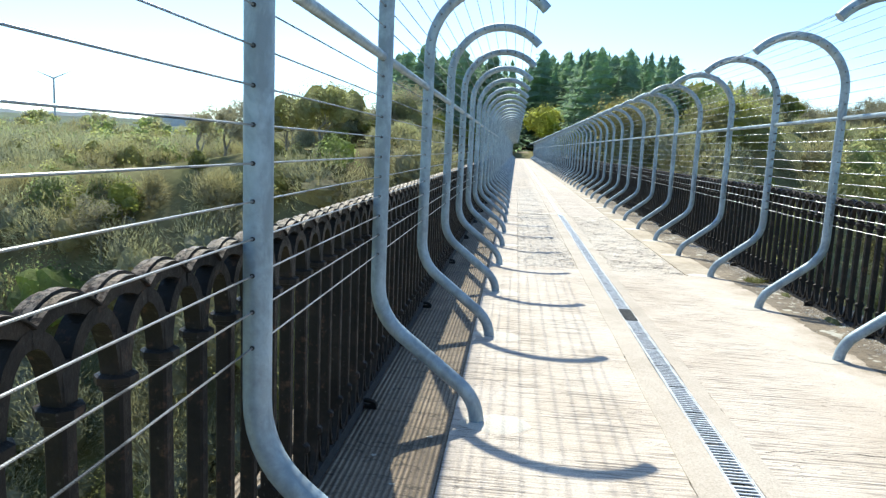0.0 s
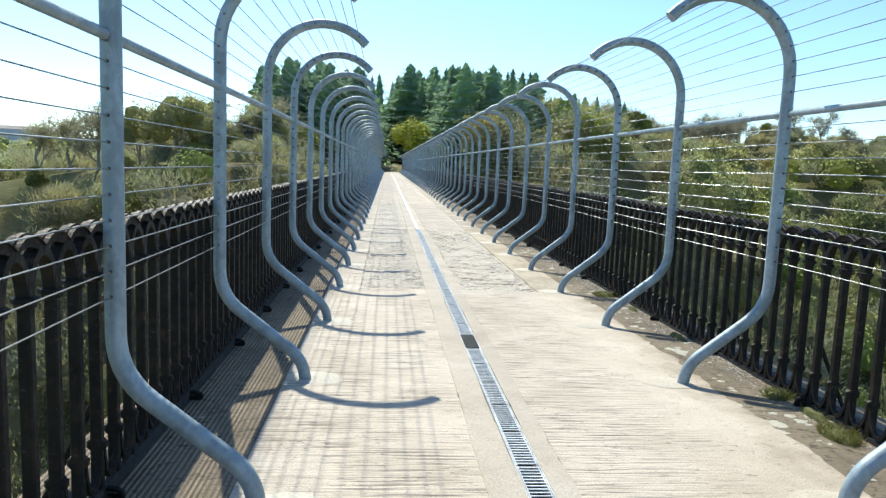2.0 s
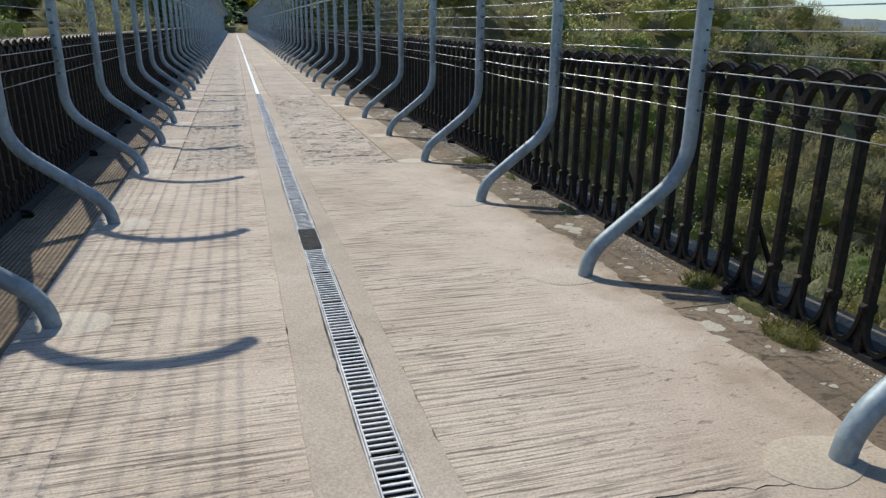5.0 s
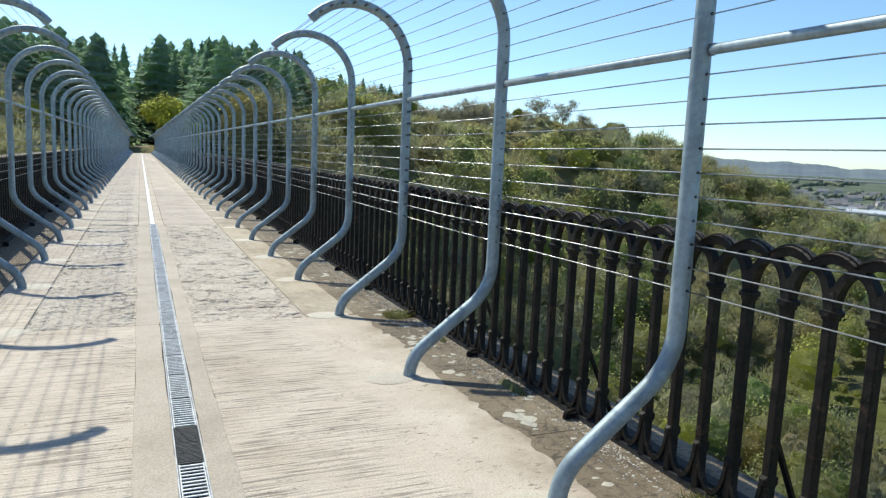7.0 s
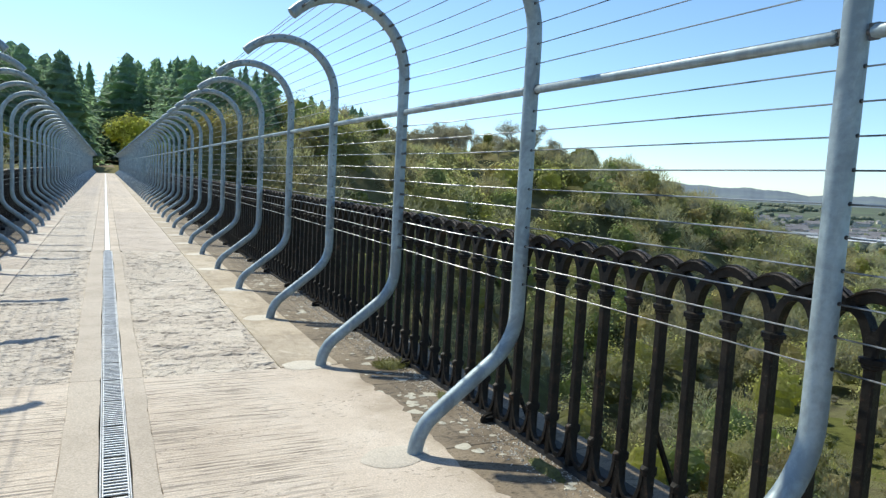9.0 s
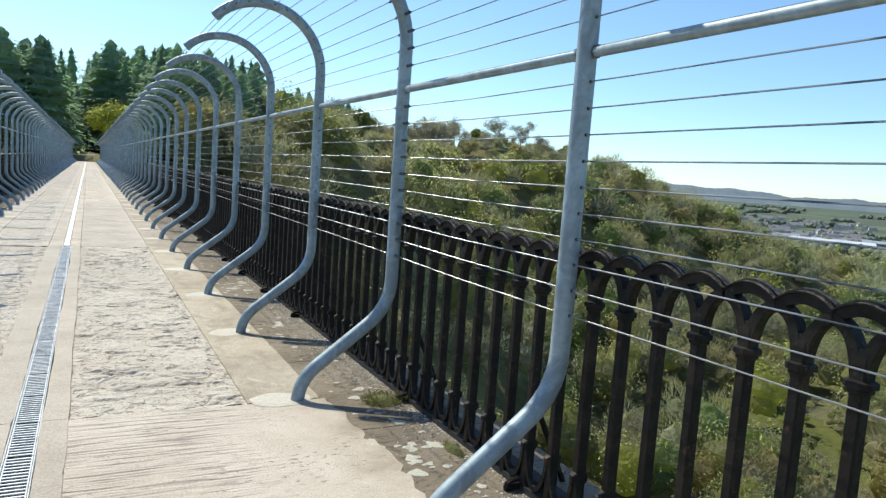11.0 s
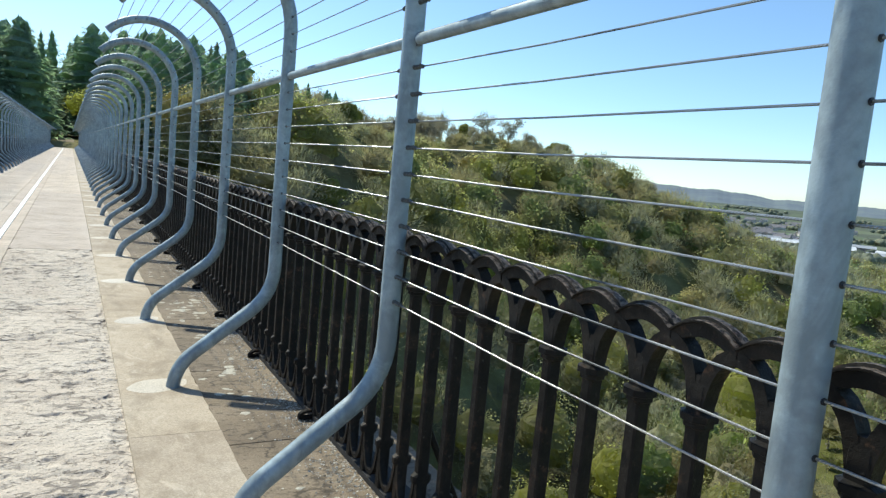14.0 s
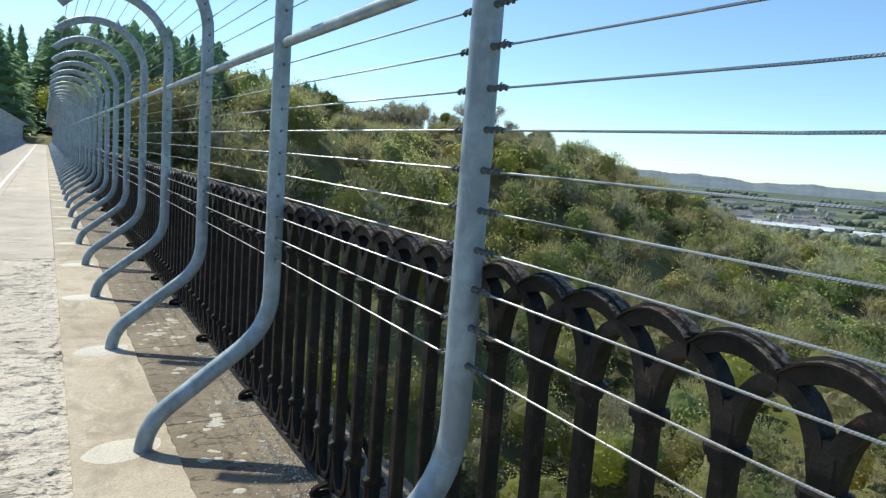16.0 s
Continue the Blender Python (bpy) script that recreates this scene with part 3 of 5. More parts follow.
# ---- barriers ----
def post_line():
    """The bent tube in its own plane: distance inwards from the upright, and height."""
    corners = [Vector((0.648, -0.05)), Vector((0.625, 0.15)), Vector((0.0, 0.64)), Vector((0.0, 2.47))]
    out = [corners[0]]
    for k, cut in ((1, 0.13), (2, 0.2)):
        p = corners[k]
        a = p + (corners[k - 1] - p).normalized() * cut
        b = p + (corners[k + 1] - p).normalized() * cut
        for i in range(8):
            t = i / 7
            out.append(a * (1 - t) ** 2 + p * 2 * t * (1 - t) + b * t * t)
    out += [Vector((0, 1.4)), Vector((0, 2.1))]
    for i in range(19):
        a = radians(180 - 138 * i / 18)
        out.append(Vector((0.56 + 0.56 * math.cos(a), 2.47 + 0.56 * math.sin(a))))
    return out


LINE = post_line()
CABLE_PITCH = 0.1155


def cable_spots():
    spots = [(0.0, 1.018 + CABLE_PITCH * i) for i in range(10)] + [(0.0, 2.333), (0.0, 2.449)]
    for i in range(11):
        a = math.pi - (0.094 + CABLE_PITCH * i) / 0.56
        spots.append((0.56 + 0.56 * math.cos(a), 2.47 + 0.56 * math.sin(a)))
    return spots


SPOTS = cable_spots()
# the wires hang a little slack beside the anchor post
SLACK = [(START + 1.4, 0.0), (5.8, -0.002), (7.8, -0.015), (8.8, -0.018), (9.8, -0.008), (11.8, 0.0), (30.0, 0.0), (END - 1, 0.0)]


def build_barriers():
    tube_mesh = Shape().tube([(-u, 0, z) for u, z in LINE], 0.0462, 16).mesh("bent_tube", M_POST, True)
    grommet = Shape().tube([(0, -0.0495, 0), (0, 0.0495, 0)], 0.0078, 8).mesh("grommet", M_BLACK, True)
    disc = Shape()
    rng = random.Random(3)
    ring = [(math.cos(a) * (1 + 0.07 * math.sin(2 * a + 1) + 0.04 * math.sin(3 * a) + 0.02 * math.sin(7 * a)), math.sin(a) * (0.86 + 0.05 * math.sin(3 * a + 2))) for a in (2 * math.pi * i / 32 for i in range(32))]
    disc.add([(x * 0.15, y * 0.15, 0.002) for x, y in ring] + [(x * 0.12, y * 0.12, 0.007) for x, y in ring],
             [(i, (i + 1) % 32, 32 + (i + 1) % 32, 32 + i) for i in range(32)] + [tuple(range(32, 64))])
    collar = disc.mesh("mortar_collar", M_MORTAR, True)
    worn_collar = disc.mesh("mortar_collar", M_COLLAR, True)
    # the wire is turned back on itself at the anchor post, and bound
    fitting = Shape().tube([(0, 0.036, 0), (0, 0.044, 0.001), (0, 0.05, 0), (0, 0.06, -0.001), (0, 0.115, 0), (0, 0.135, 0.001)], [0.012, 0.0125, 0.008, 0.0062, 0.006, 0.0035], 8)
    fitting.tube([(0.0075 * math.cos(a), 0.05 + 0.0042 * a, 0.0075 * math.sin(a)) for a in (math.pi * k / 4 for k in range(25))], 0.0036, 5)
    fitting.tube([(0, 0.088, 0.006), (0.003, 0.1, 0.012), (0.006, 0.112, 0.0125)], [0.0025, 0.0025, 0.0015], 5)
    fitting = fitting.mesh("cable_end", M_BOUND, True)
    rail_mesh = Shape().tube([(0, 0.062, 0), (0, 0.075, 0), (0, BAY - 0.075, 0), (0, BAY - 0.062, 0)], [0.019, 0.0255, 0.0255, 0.019], 12).mesh("rail_tube", M_POST, True)
    lug = Shape().tube([(0, 0.03, 0), (0, 0.07, 0)], 0.012, 8).box(-0.006, 0.006, 0.05, 0.085, -0.028, 0.028).mesh("rail_lug", M_SUMP)
    first = round((START + 1.4 - POST_Y0) / BAY)
    last = int((END - 1 - POST_Y0) / BAY)
    for side, name in SIDES:
        turn = 0 if side > 0 else 180
        x = MID + side * REACH
        for i in range(first, last + 1):
            y = POST_Y0 + BAY * i
            lean = rng.uniform(-0.5, 0.5)
            post = thing("barrier_post", tube_mesh, "curved galvanised steel tube post with hooked top", "post", "barrier posts", m=pose(x, y, 0, 0, 0, turn + lean))
            if -3 < y < 60:
                part("mortar_collar", worn_collar if side > 0 and y < 9 else collar, post, "pale mortar patch", pose(-0.648 - rng.uniform(0.05, 0.12), rng.uniform(-0.05, 0.05), 0, 0, 0, rng.uniform(-25, 25)) @ Matrix.Diagonal((1.4, 1.15, 1, 1)))
            if 0 < y < 20:
                drop = (0.015 if y < 9 else 0.008) if side > 0 and 7 < y < 10 else 0.0
                for u, z in SPOTS:
                    part("grommet", grommet, post, m=pose(-u, 0, z - drop))
            if abs(y - 9.8) < 0.1:
                for u, z in SPOTS:
                    part("cable_end", fitting, post, m=pose(-u, 0, z - drop))
                    part("cable_end", fitting, post, m=pose(-u, 0, z - drop, 0, 0, 180))
            if i < last:
                rail = thing("barrier_rail", rail_mesh, "straight galvanised rail tube bolted between two posts", "rail", "barrier rails", m=pose(x, y, 2.168))
                part("rail_lug", lug, rail)
                part("rail_lug", lug, rail, m=pose(0, BAY, 0, 0, 0, 180))
        for u, z in SPOTS:
            run = SLACK if side > 0 else SLACK[:1] + SLACK[-1:]
            s = Shape().tube([(0, y, dz) for y, dz in run], 0.0033, 6)
            thing("barrier_cable", s.mesh("barrier_cable", M_WIRE, True), "taut twisted steel wire strung through the posts", "cable", "barrier cables", m=pose(x - side * u, 0, z))


build_barriers()


# ---- parapets ----
def loft(levels):
    """A square bar with cut corners, its half widths given level by level."""
    v = []
    for z, hx, hy in levels:
        c = (0.28 if hx < 0.03 else 0.55) * min(hx, hy)
        v += [(-hx, -hy + c, z), (-hx + c, -hy, z), (hx - c, -hy, z), (hx, -hy + c, z), (hx, hy - c, z), (hx - c, hy, z), (-hx + c, hy, z), (-hx, hy - c, z)]
    q = [(8 * k + i, 8 * k + (i + 1) % 8, 8 * k + 8 + (i + 1) % 8, 8 * k + 8 + i) for k in range(len(levels) - 1) for i in range(8)]
    return Shape().add(v, q + [tuple(range(8)), tuple(8 * len(levels) - 1 - i for i in range(8))])


def baluster_shapes():
    """The bar with its capital, the fork above it, the scalloped crest and the loop at its foot."""
    bar = loft([(0.0, 0.026, 0.024), (0.2, 0.026, 0.023), (0.215, 0.046, 0.023), (0.242, 0.046, 0.023), (0.255, 0.026, 0.023), (1.0, 0.025, 0.022), (1.012, 0.026, 0.023),
                (1.018, 0.036, 0.034), (1.03, 0.036, 0.034), (1.034, 0.045, 0.043), (1.052, 0.045, 0.043), (1.058, 0.028, 0.027), (1.12, 0.025, 0.028), (1.15, 0.022, 0.024)])
    quarter = [math.pi / 2 * i / 6 for i in range(7)]
    arm = [(0.102 - 0.088 * math.cos(a), 1.075 + 0.145 * math.sin(a)) for a in quarter]
    widths = [0.014, 0.016, 0.017, 0.017, 0.017, 0.018, 0.02]
    fork = Shape().strip([(-y, z) for y, z in reversed(arm)] + arm, widths[::-1] + widths, -0.024, 0.024)
    toe = [(0.102 - 0.088 * math.cos(a), 0.235 - 0.2 * math.sin(a)) for a in quarter]
    half = [0.01, 0.01, 0.01, 0.011, 0.011, 0.012, 0.013]
    loop = Shape().strip([(-y, z) for y, z in reversed(toe)] + toe, half[::-1] + half, -0.031, -0.004)
    crest = Shape()
    line = [(-0.102 + 0.204 * i / 8, 1.226 + 0.042 * math.sin(math.pi * i / 8) ** 0.8) for i in range(9)]
    section = [(-0.022, -0.024), (0.022, -0.024), (0.024, 0.012), (0.034, 0.014), (0.034, 0.019), (0.013, 0.020), (0.011, 0.028), (-0.011, 0.028), (-0.013, 0.020), (-0.034, 0.019), (-0.034, 0.014), (-0.024, 0.012)]
    n = len(section)
    v = [(sx, y, z + sz) for y, z in line for sx, sz in section]
    q = [(n * k + i, n * k + (i + 1) % n, n * k + n + (i + 1) % n, n * k + n + i) for k in range(8) for i in range(n)]
    crest.add(v, q + [tuple(range(n)), tuple(9 * n - 1 - i for i in range(n))])
    return bar, fork, crest, loop


def build_parapets():
    shapes = baluster_shapes()
    names = ("baluster", "fork", "crest", "foot_loop")
    meshes = [sh.mesh(nm, M_IRON) for sh, nm in zip(shapes, names)]
    # upper crest faces: weathered metal and lichen, made paler still for sunlight
    crest = meshes[2]
    crest.materials.append(M_CREST)
    for face in crest.polygons:
        face.material_index = int(face.normal.z > 0.3 and face.center.z > 1.225)
    rng = random.Random(8)
    simple = (Shape().box(-0.025, 0.025, -0.023, 0.023, 0, 1.1), Shape().strip([(-0.102, 1.2), (-0.02, 1.08), (0.02, 1.08), (0.102, 1.2)], 0.018, -0.024, 0.024),
              Shape().strip([(-0.102, 1.23), (0, 1.268), (0.102, 1.23)], 0.02, -0.034, 0.034), Shape().strip([(-0.102, 0.04), (0, 0.23), (0.102, 0.04)], 0.012, -0.03, -0.004))
    for side, name in SIDES:
        x = MID + side * PARAPET
        lift = LIFT[side]
        ledge = M_LEDGE
        rail = Shape().box(x + side * 0.028, x + side * 0.105, START, END, -0.02, 0.03 + lift)
        rail.box(x - 0.026, x + 0.026, START, END, -0.02, lift + 0.002)
        par = thing("parapet", rail.mesh("parapet_foot", ledge), "rusty black cast-iron balustrade with a scalloped crest", "parapet")
        turn = 0 if side > 0 else 180
        k0 = int((START - PHASE) / PITCH) + 1
        k1 = int((END - PHASE) / PITCH)
        far = Shape()
        for k in range(k0, k1):
            y = PHASE + PITCH * k
            if -1 < y < 46:
                sag = 0.012 * float(1 - step(8.2, 9.6, y)) if side > 0 else 0.008
                bar = part(names[0], meshes[0], par, m=pose(x, y, lift - sag + rng.uniform(-0.002, 0.002), rng.uniform(-0.3, 0.3), 0, turn))
                for nm, me in zip(names[1:], meshes[1:]):
                    part(nm, me, bar)
            else:
                for sh in simple:
                    far.add((np.array(sh.v) * (side, side, 1) + (x, y, lift)).tolist(), sh.f)
        tagged(part("far_balustrade", far.mesh("far_balustrade", M_IRON), par), kind="stuff")
        strut = Shape().tube([(side * 0.02, 0, 0.5), (side * 0.30, 0, -0.08)], 0.017, 6).mesh("outer_strut", M_IRON)
        curl = Shape().tube([(-side * (0.03 + 0.055 * math.sin(a) + 0.01 * a), 0, 0.028 + 0.024 * math.cos(a)) for a in (math.pi * i / 7 for i in range(8))], 0.016, 6)
        curl.tube([(-side * 0.02, 0, 0.01), (-side * 0.11, 0, 0.012)], 0.017, 6)
        foot = curl.mesh("curled_foot", M_IRON)
        y = 12.44 - 1.428 * 16
        while y < 60:
            part("outer_strut", strut, par, m=pose(x, y, 0))
            part("curled_foot", foot, par, m=pose(x, y, 0, 0, 0, rng.uniform(-12, 12)))
            y += 1.428


build_parapets()


# ---- trees ----
def crown_material(name, colour, trans=0.35, fine=2.4, depth=0.5, per_tree=0.16):
    """Foliage: every tree a shade of its own, mottled by its clumps and leaves, and letting some light through."""
    m = Mat(name, 0.7)
    tint = m.ramp(m.noise(0.13, 2, 0.5), [(0.3, (1 - per_tree, 1 - per_tree, 1 - 0.6 * per_tree)), (0.5, (1, 1, 1)), (0.7, (1 + per_tree, 1 + 0.9 * per_tree, 1))])
    speck = m.noise(fine, 6, 0.72)
    c = m.mix(colour, tint, 1.0, "MULTIPLY")
    c = m.mix(c, m.ramp(speck, [(0.32, (0.72, 0.72, 0.7)), (0.5, (1.0, 1.0, 1.0)), (0.68, (1.24, 1.23, 1.16))]), 0.8, "MULTIPLY")
    c = m.mix(c, m.ramp(m.island(), [(0, (0.9, 0.91, 0.92)), (1, (1.09, 1.08, 1.06))]), 1.0, "MULTIPLY")
    m.bump(speck, depth, 0.5)
    m.color(c)
    m.b.inputs["Specular IOR Level"].default_value = 0.2
    tr = m.n("ShaderNodeBsdfTranslucent")
    m.link(m.mix(c, (0.95, 1.0, 0.8), 1.0, "MULTIPLY"), tr.inputs[0])
    mx = m.n("ShaderNodeMixShader", Fac=trans)
    m.link(m.b.outputs[0], mx.inputs[1])
    m.link(tr.outputs[0], mx.inputs[2])
    m.link(mx.outputs[0], m.t.nodes["Material Output"].inputs[0])
    return m.m


def unit(v):
    return v / (np.linalg.norm(v, axis=-1, keepdims=True) + 1e-9)


class Crown:
    """A crown of unit size: billowing clumps, with leaves or twigs standing off them."""

    def __init__(self, seed, leaves, twiggy=False, seg=14, rings=8, fill=0.93):
        rng = np.random.default_rng(seed)
        k = 26
        bumps = unit(rng.normal(size=(k, 3)) + (0, 0, 0.35))
        rise = rng.uniform(0.5, 1.0, k)
        a, b = rng.uniform(0, 6.28, 2)

        def reach(d):
            ang = np.arccos(np.clip(d @ bumps.T, -1, 1))
            lump = (np.exp(-((ang / 0.36) ** 2)) * rise).max(1)
            u = np.arctan2(d[:, 1], d[:, 0])
            return (0.70 + 0.32 * lump) * (1 + 0.09 * np.sin(2 * u + a + d[:, 2]) + 0.06 * np.sin(3 * u + b))

        lat = np.linspace(0.06, 2.55, rings)
        lon = np.arange(seg) * 2 * np.pi / seg
        d = np.stack([np.sin(lat)[:, None] * np.cos(lon), np.sin(lat)[:, None] * np.sin(lon), np.cos(lat)[:, None] + 0 * lon], 2).reshape(-1, 3)
        self.body = d * (reach(d) * fill * (1 + rng.uniform(-0.17, 0.13, len(d))))[:, None]
        i, j = np.meshgrid(np.arange(rings - 1), np.arange(seg), indexing="ij")
        n = (j + 1) % seg
        self.faces = np.stack([i * seg + j, (i + 1) * seg + j, (i + 1) * seg + n, i * seg + n], -1).reshape(-1, 4)
        d = unit(rng.normal(size=(leaves, 3)))
        d[:, 2] = np.where(d[:, 2] < -0.55, -d[:, 2], d[:, 2])
        inner = 0.45 if twiggy else 0.66
        self.at = d * (reach(d) * (inner + (1.1 - inner) * rng.random(leaves) ** 0.7))[:, None]
        if twiggy:
            axis = unit(d * 0.7 + rng.normal(size=(leaves, 3)) * 0.45 + (0, 0, 0.6))
            side = unit(np.cross(axis, rng.normal(size=(leaves, 3)))) * 0.22
            self.corners = np.stack([-side, side, axis * rng.uniform(2.8, 6.5, leaves)[:, None]], 1)
        else:
            nrm = unit(d + rng.normal(size=(leaves, 3)) * 0.42 + (0, 0, 0.15))
            p = unit(np.cross(nrm, rng.normal(size=(leaves, 3))))
            q = np.cross(nrm, p)
            s = rng.uniform(0.6, 1.35, leaves)[:, None]
            self.corners = np.stack([p * s, (-0.5 * p + 0.87 * q) * s, (-0.5 * p - 0.87 * q) * s], 1)

    def build(self, centre, size, leaf, turn=0.0):
        """Vertices of the clumps and of the leaves, set at centre."""
        c, s = math.cos(turn), math.sin(turn)
        r = np.array(((c, s, 0), (-s, c, 0), (0, 0, 1)))
        size = np.asarray(size, float)
        body = (self.body @ r) * size + centre
        tips = ((self.at @ r) * size + centre)[:, None] + (self.corners @ r) * leaf
        return body, tips.reshape(-1, 3)


def foliage_mesh(name, bodies, faces, leaves, material):
    """Ragged clumps and single leaf triangles in one mesh."""
    nb = len(bodies)
    nl = len(leaves) // 3
    me = bpy.data.meshes.new(name)
    verts = np.concatenate([bodies, leaves]) if nb else leaves
    me.vertices.add(len(verts))
    me.vertices.foreach_set("co", np.asarray(verts, np.float32).ravel())
    loops = np.concatenate([np.asarray(faces, np.int32).ravel(), np.arange(nb, nb + 3 * nl, dtype=np.int32)])
    me.loops.add(len(loops))
    me.loops.foreach_set("vertex_index", loops)
    me.polygons.add(len(faces) + nl)
    me.polygons.foreach_set("loop_start", np.concatenate([np.arange(len(faces)) * 4, len(faces) * 4 + np.arange(nl) * 3]).astype(np.int32))
    me.polygons.foreach_set("use_smooth", np.zeros(len(faces) + nl, bool))
    me.update(calc_edges=True)
    me.materials.append(material)
    return me


def limbs(rng, height, spread, levels, thick):
    """A trunk that forks into ever thinner limbs. Returns the tubes and the tips."""
    s, tips = Shape(), []

    def grow(p, d, length, r, level):
        q = p + d * length
        bend = p + d * length * 0.5 + Vector(rng.normal(size=3)) * length * 0.06
        s.tube([p, bend, q], [r, r * 0.85, r * 0.65], 5 if level < 1 else 3, False)
        if level == levels:
            tips.append(q)
            return
        for _ in range(3 if level < 2 else 2):
            w = (d + Vector(rng.normal(size=3)) * spread + Vector((0, 0, 0.12))).normalized()
            grow(q if rng.random() < 0.6 else bend, w, length * rng.uniform(0.6, 0.82), r * 0.55, level + 1)

    grow(Vector((0, 0, -0.5)), Vector((0, 0, 1)), height * 0.32, thick, 0)
    return s, tips


def broadleaf(seed, height, width, leaves, leaf, mat, twiggy=False, clumps=5, fill=0.66):
    """A trunk with limbs under a crown of several overlapping clumps."""
    rng = np.random.default_rng(seed)
    s = limbs(rng, height, 0.5, 2, height * 0.022)[0]
    bodies, faces, tris, count = [], [], [], 0
    for k in range(clumps):
        ang = 6.28 * k / clumps + rng.uniform(-0.4, 0.4)
        out = 0.0 if k == 0 else width * rng.uniform(0.16, 0.27)
        c = np.array((out * math.cos(ang), out * math.sin(ang), height * (0.64 if k == 0 else rng.uniform(0.36, 0.66))))
        w = width * (0.36 if k == 0 else rng.uniform(0.22, 0.3))
        crown = Crown(seed * 7 + k, leaves // clumps, twiggy, 12, 7, fill)
        b, t = crown.build(c, (w, w, min(w * 0.95, height * 0.36)), leaf, ang)
        bodies.append(b)
        faces.append(crown.faces + count)
        tris.append(t)
        count += len(b)
    return s.mesh("trunk", M_BARK), foliage_mesh("crown", np.concatenate(bodies), np.concatenate(faces), np.concatenate(tris), mat)


def bare_tree(seed, height, twigs, mat, thick=1.0):
    """A leafless tree: forking limbs and a haze of twigs round their tips."""
    rng = np.random.default_rng(seed)
    s, tips = limbs(rng, height * 1.05, 0.42, 4, height * 0.018 * thick)
    tp = np.array([tuple(p) for p in tips])
    pick = rng.integers(0, len(tp), twigs)
    d = unit(rng.normal(size=(twigs, 3)) + (0, 0, 0.7))
    length = height * rng.uniform(0.06, 0.17, twigs)[:, None]
    p = tp[pick] - d * length * 0.25 + rng.normal(size=(twigs, 3)) * height * 0.055
    side = unit(np.cross(d, rng.normal(size=(twigs, 3)))) * 0.04 * thick
    v = np.stack([p - side, p + side, p + d * length], 1).reshape(-1, 3)
    return s.mesh("trunk", M_BARK), foliage_mesh("crown", v[:0], np.zeros((0, 4), np.int32), v, mat)


def conifer(seed, height, width, mat, taper):
    """A spire of tiered boughs: a shaggy core, and sprays that reach out and droop."""
    rng = np.random.default_rng(seed)
    s = Shape().tube([(0, 0, -0.5), (0, 0, height * 0.5), (0, 0, height * 0.97)], [height * 0.014, height * 0.009, 0.02], 6, False)
    seg, rings = 11, 24
    t = np.linspace(0.03, 0.99, rings)
    u = np.arange(seg) * 2 * np.pi / seg
    form = lambda q: (1 - q) ** taper * np.minimum(1, 0.6 + q * 4)
    tier = 0.62 + 0.16 * np.where(np.arange(rings) % 2 == 0, 1, -1)
    rad = width * 0.5 * (form(t) * tier)[:, None] * (1 + 0.2 * np.sin(3 * u + rng.uniform(0, 6) + 5 * t[:, None]) + rng.normal(size=(rings, seg)) * 0.18)
    z = height * (t[:, None] + rng.normal(size=(rings, seg)) * 0.008)
    body = np.stack([rad * np.cos(u), rad * np.sin(u), z], 2).reshape(-1, 3)
    i, j = np.meshgrid(np.arange(rings - 1), np.arange(seg), indexing="ij")
    k = (j + 1) % seg
    faces = np.stack([i * seg + j, i * seg + k, (i + 1) * seg + k, (i + 1) * seg + j], -1).reshape(-1, 4)
    # boughs in whorls, each hung with sprays
    n = 2300
    whorl = 1 - (rng.integers(1, 25, n) / 25.0) ** 0.9 * 0.97
    bough = rng.integers(0, 8, n)
    a = bough * 0.785 + whorl * 37.0 + rng.normal(size=n) * 0.13
    stretch = 0.72 + 0.5 * np.abs(np.sin(whorl * 91 + bough * 2.7))
    along = rng.random(n) ** 0.6
    r = width * 0.5 * form(whorl) * stretch * along
    p = np.stack([r * np.cos(a), r * np.sin(a), height * whorl + 0.12 * r - 0.045 * r * r + rng.normal(size=n) * 0.14], 1)
    out = np.stack([np.cos(a), np.sin(a), 0 * a], 1)
    d = unit(out + np.stack([rng.normal(size=n) * 0.55, rng.normal(size=n) * 0.55, -0.4 + rng.normal(size=n) * 0.35], 1))
    side = unit(np.cross(d, (0, 0, 1.0)) + rng.normal(size=(n, 3)) * 0.45)
    size = (0.3 + 0.7 * (1 - whorl))[:, None] * rng.uniform(0.55, 1.2, n)[:, None]
    tris = np.stack([p - side * size * 0.24, p + side * size * 0.24, p + d * size * 1.0], 1).reshape(-1, 3)
    crown = foliage_mesh("crown", body, faces, tris, mat)
    return s.mesh("trunk", M_BARK), crown


def dome(rng, cx, cy, base, w, top, lumps=0.16, seg=7):
    """The closed mass of a far crown: a lumpy dome that draws in towards its foot."""
    u = np.arange(seg) * 2 * np.pi / seg + rng.random()
    prof = np.array((0.6, 1.0, 0.75, 0.08))
    high = np.array((0.0, 0.4, 0.8, 1.0))
    a, b = rng.uniform(0, 6.28, 2)
    wob = 1 + lumps * (np.sin(3 * u[None] + a + 3 * high[:, None]) + np.sin(5 * u[None] + b - 5 * high[:, None])) + rng.normal(size=(4, seg)) * 0.07
    rad = w * prof[:, None] * wob
    z = base + (top - base) * np.clip(high[:, None] + rng.normal(size=(4, seg)) * 0.035, 0, 1.05)
    v = np.stack([cx + rad * np.cos(u), cy + rad * np.sin(u), z], 2).reshape(-1, 3)
    i, j = np.meshgrid(np.arange(3), np.arange(seg), indexing="ij")
    k = (j + 1) % seg
    return v, np.stack([i * seg + j, i * seg + k, (i + 1) * seg + k, (i + 1) * seg + j], -1).reshape(-1, 4)


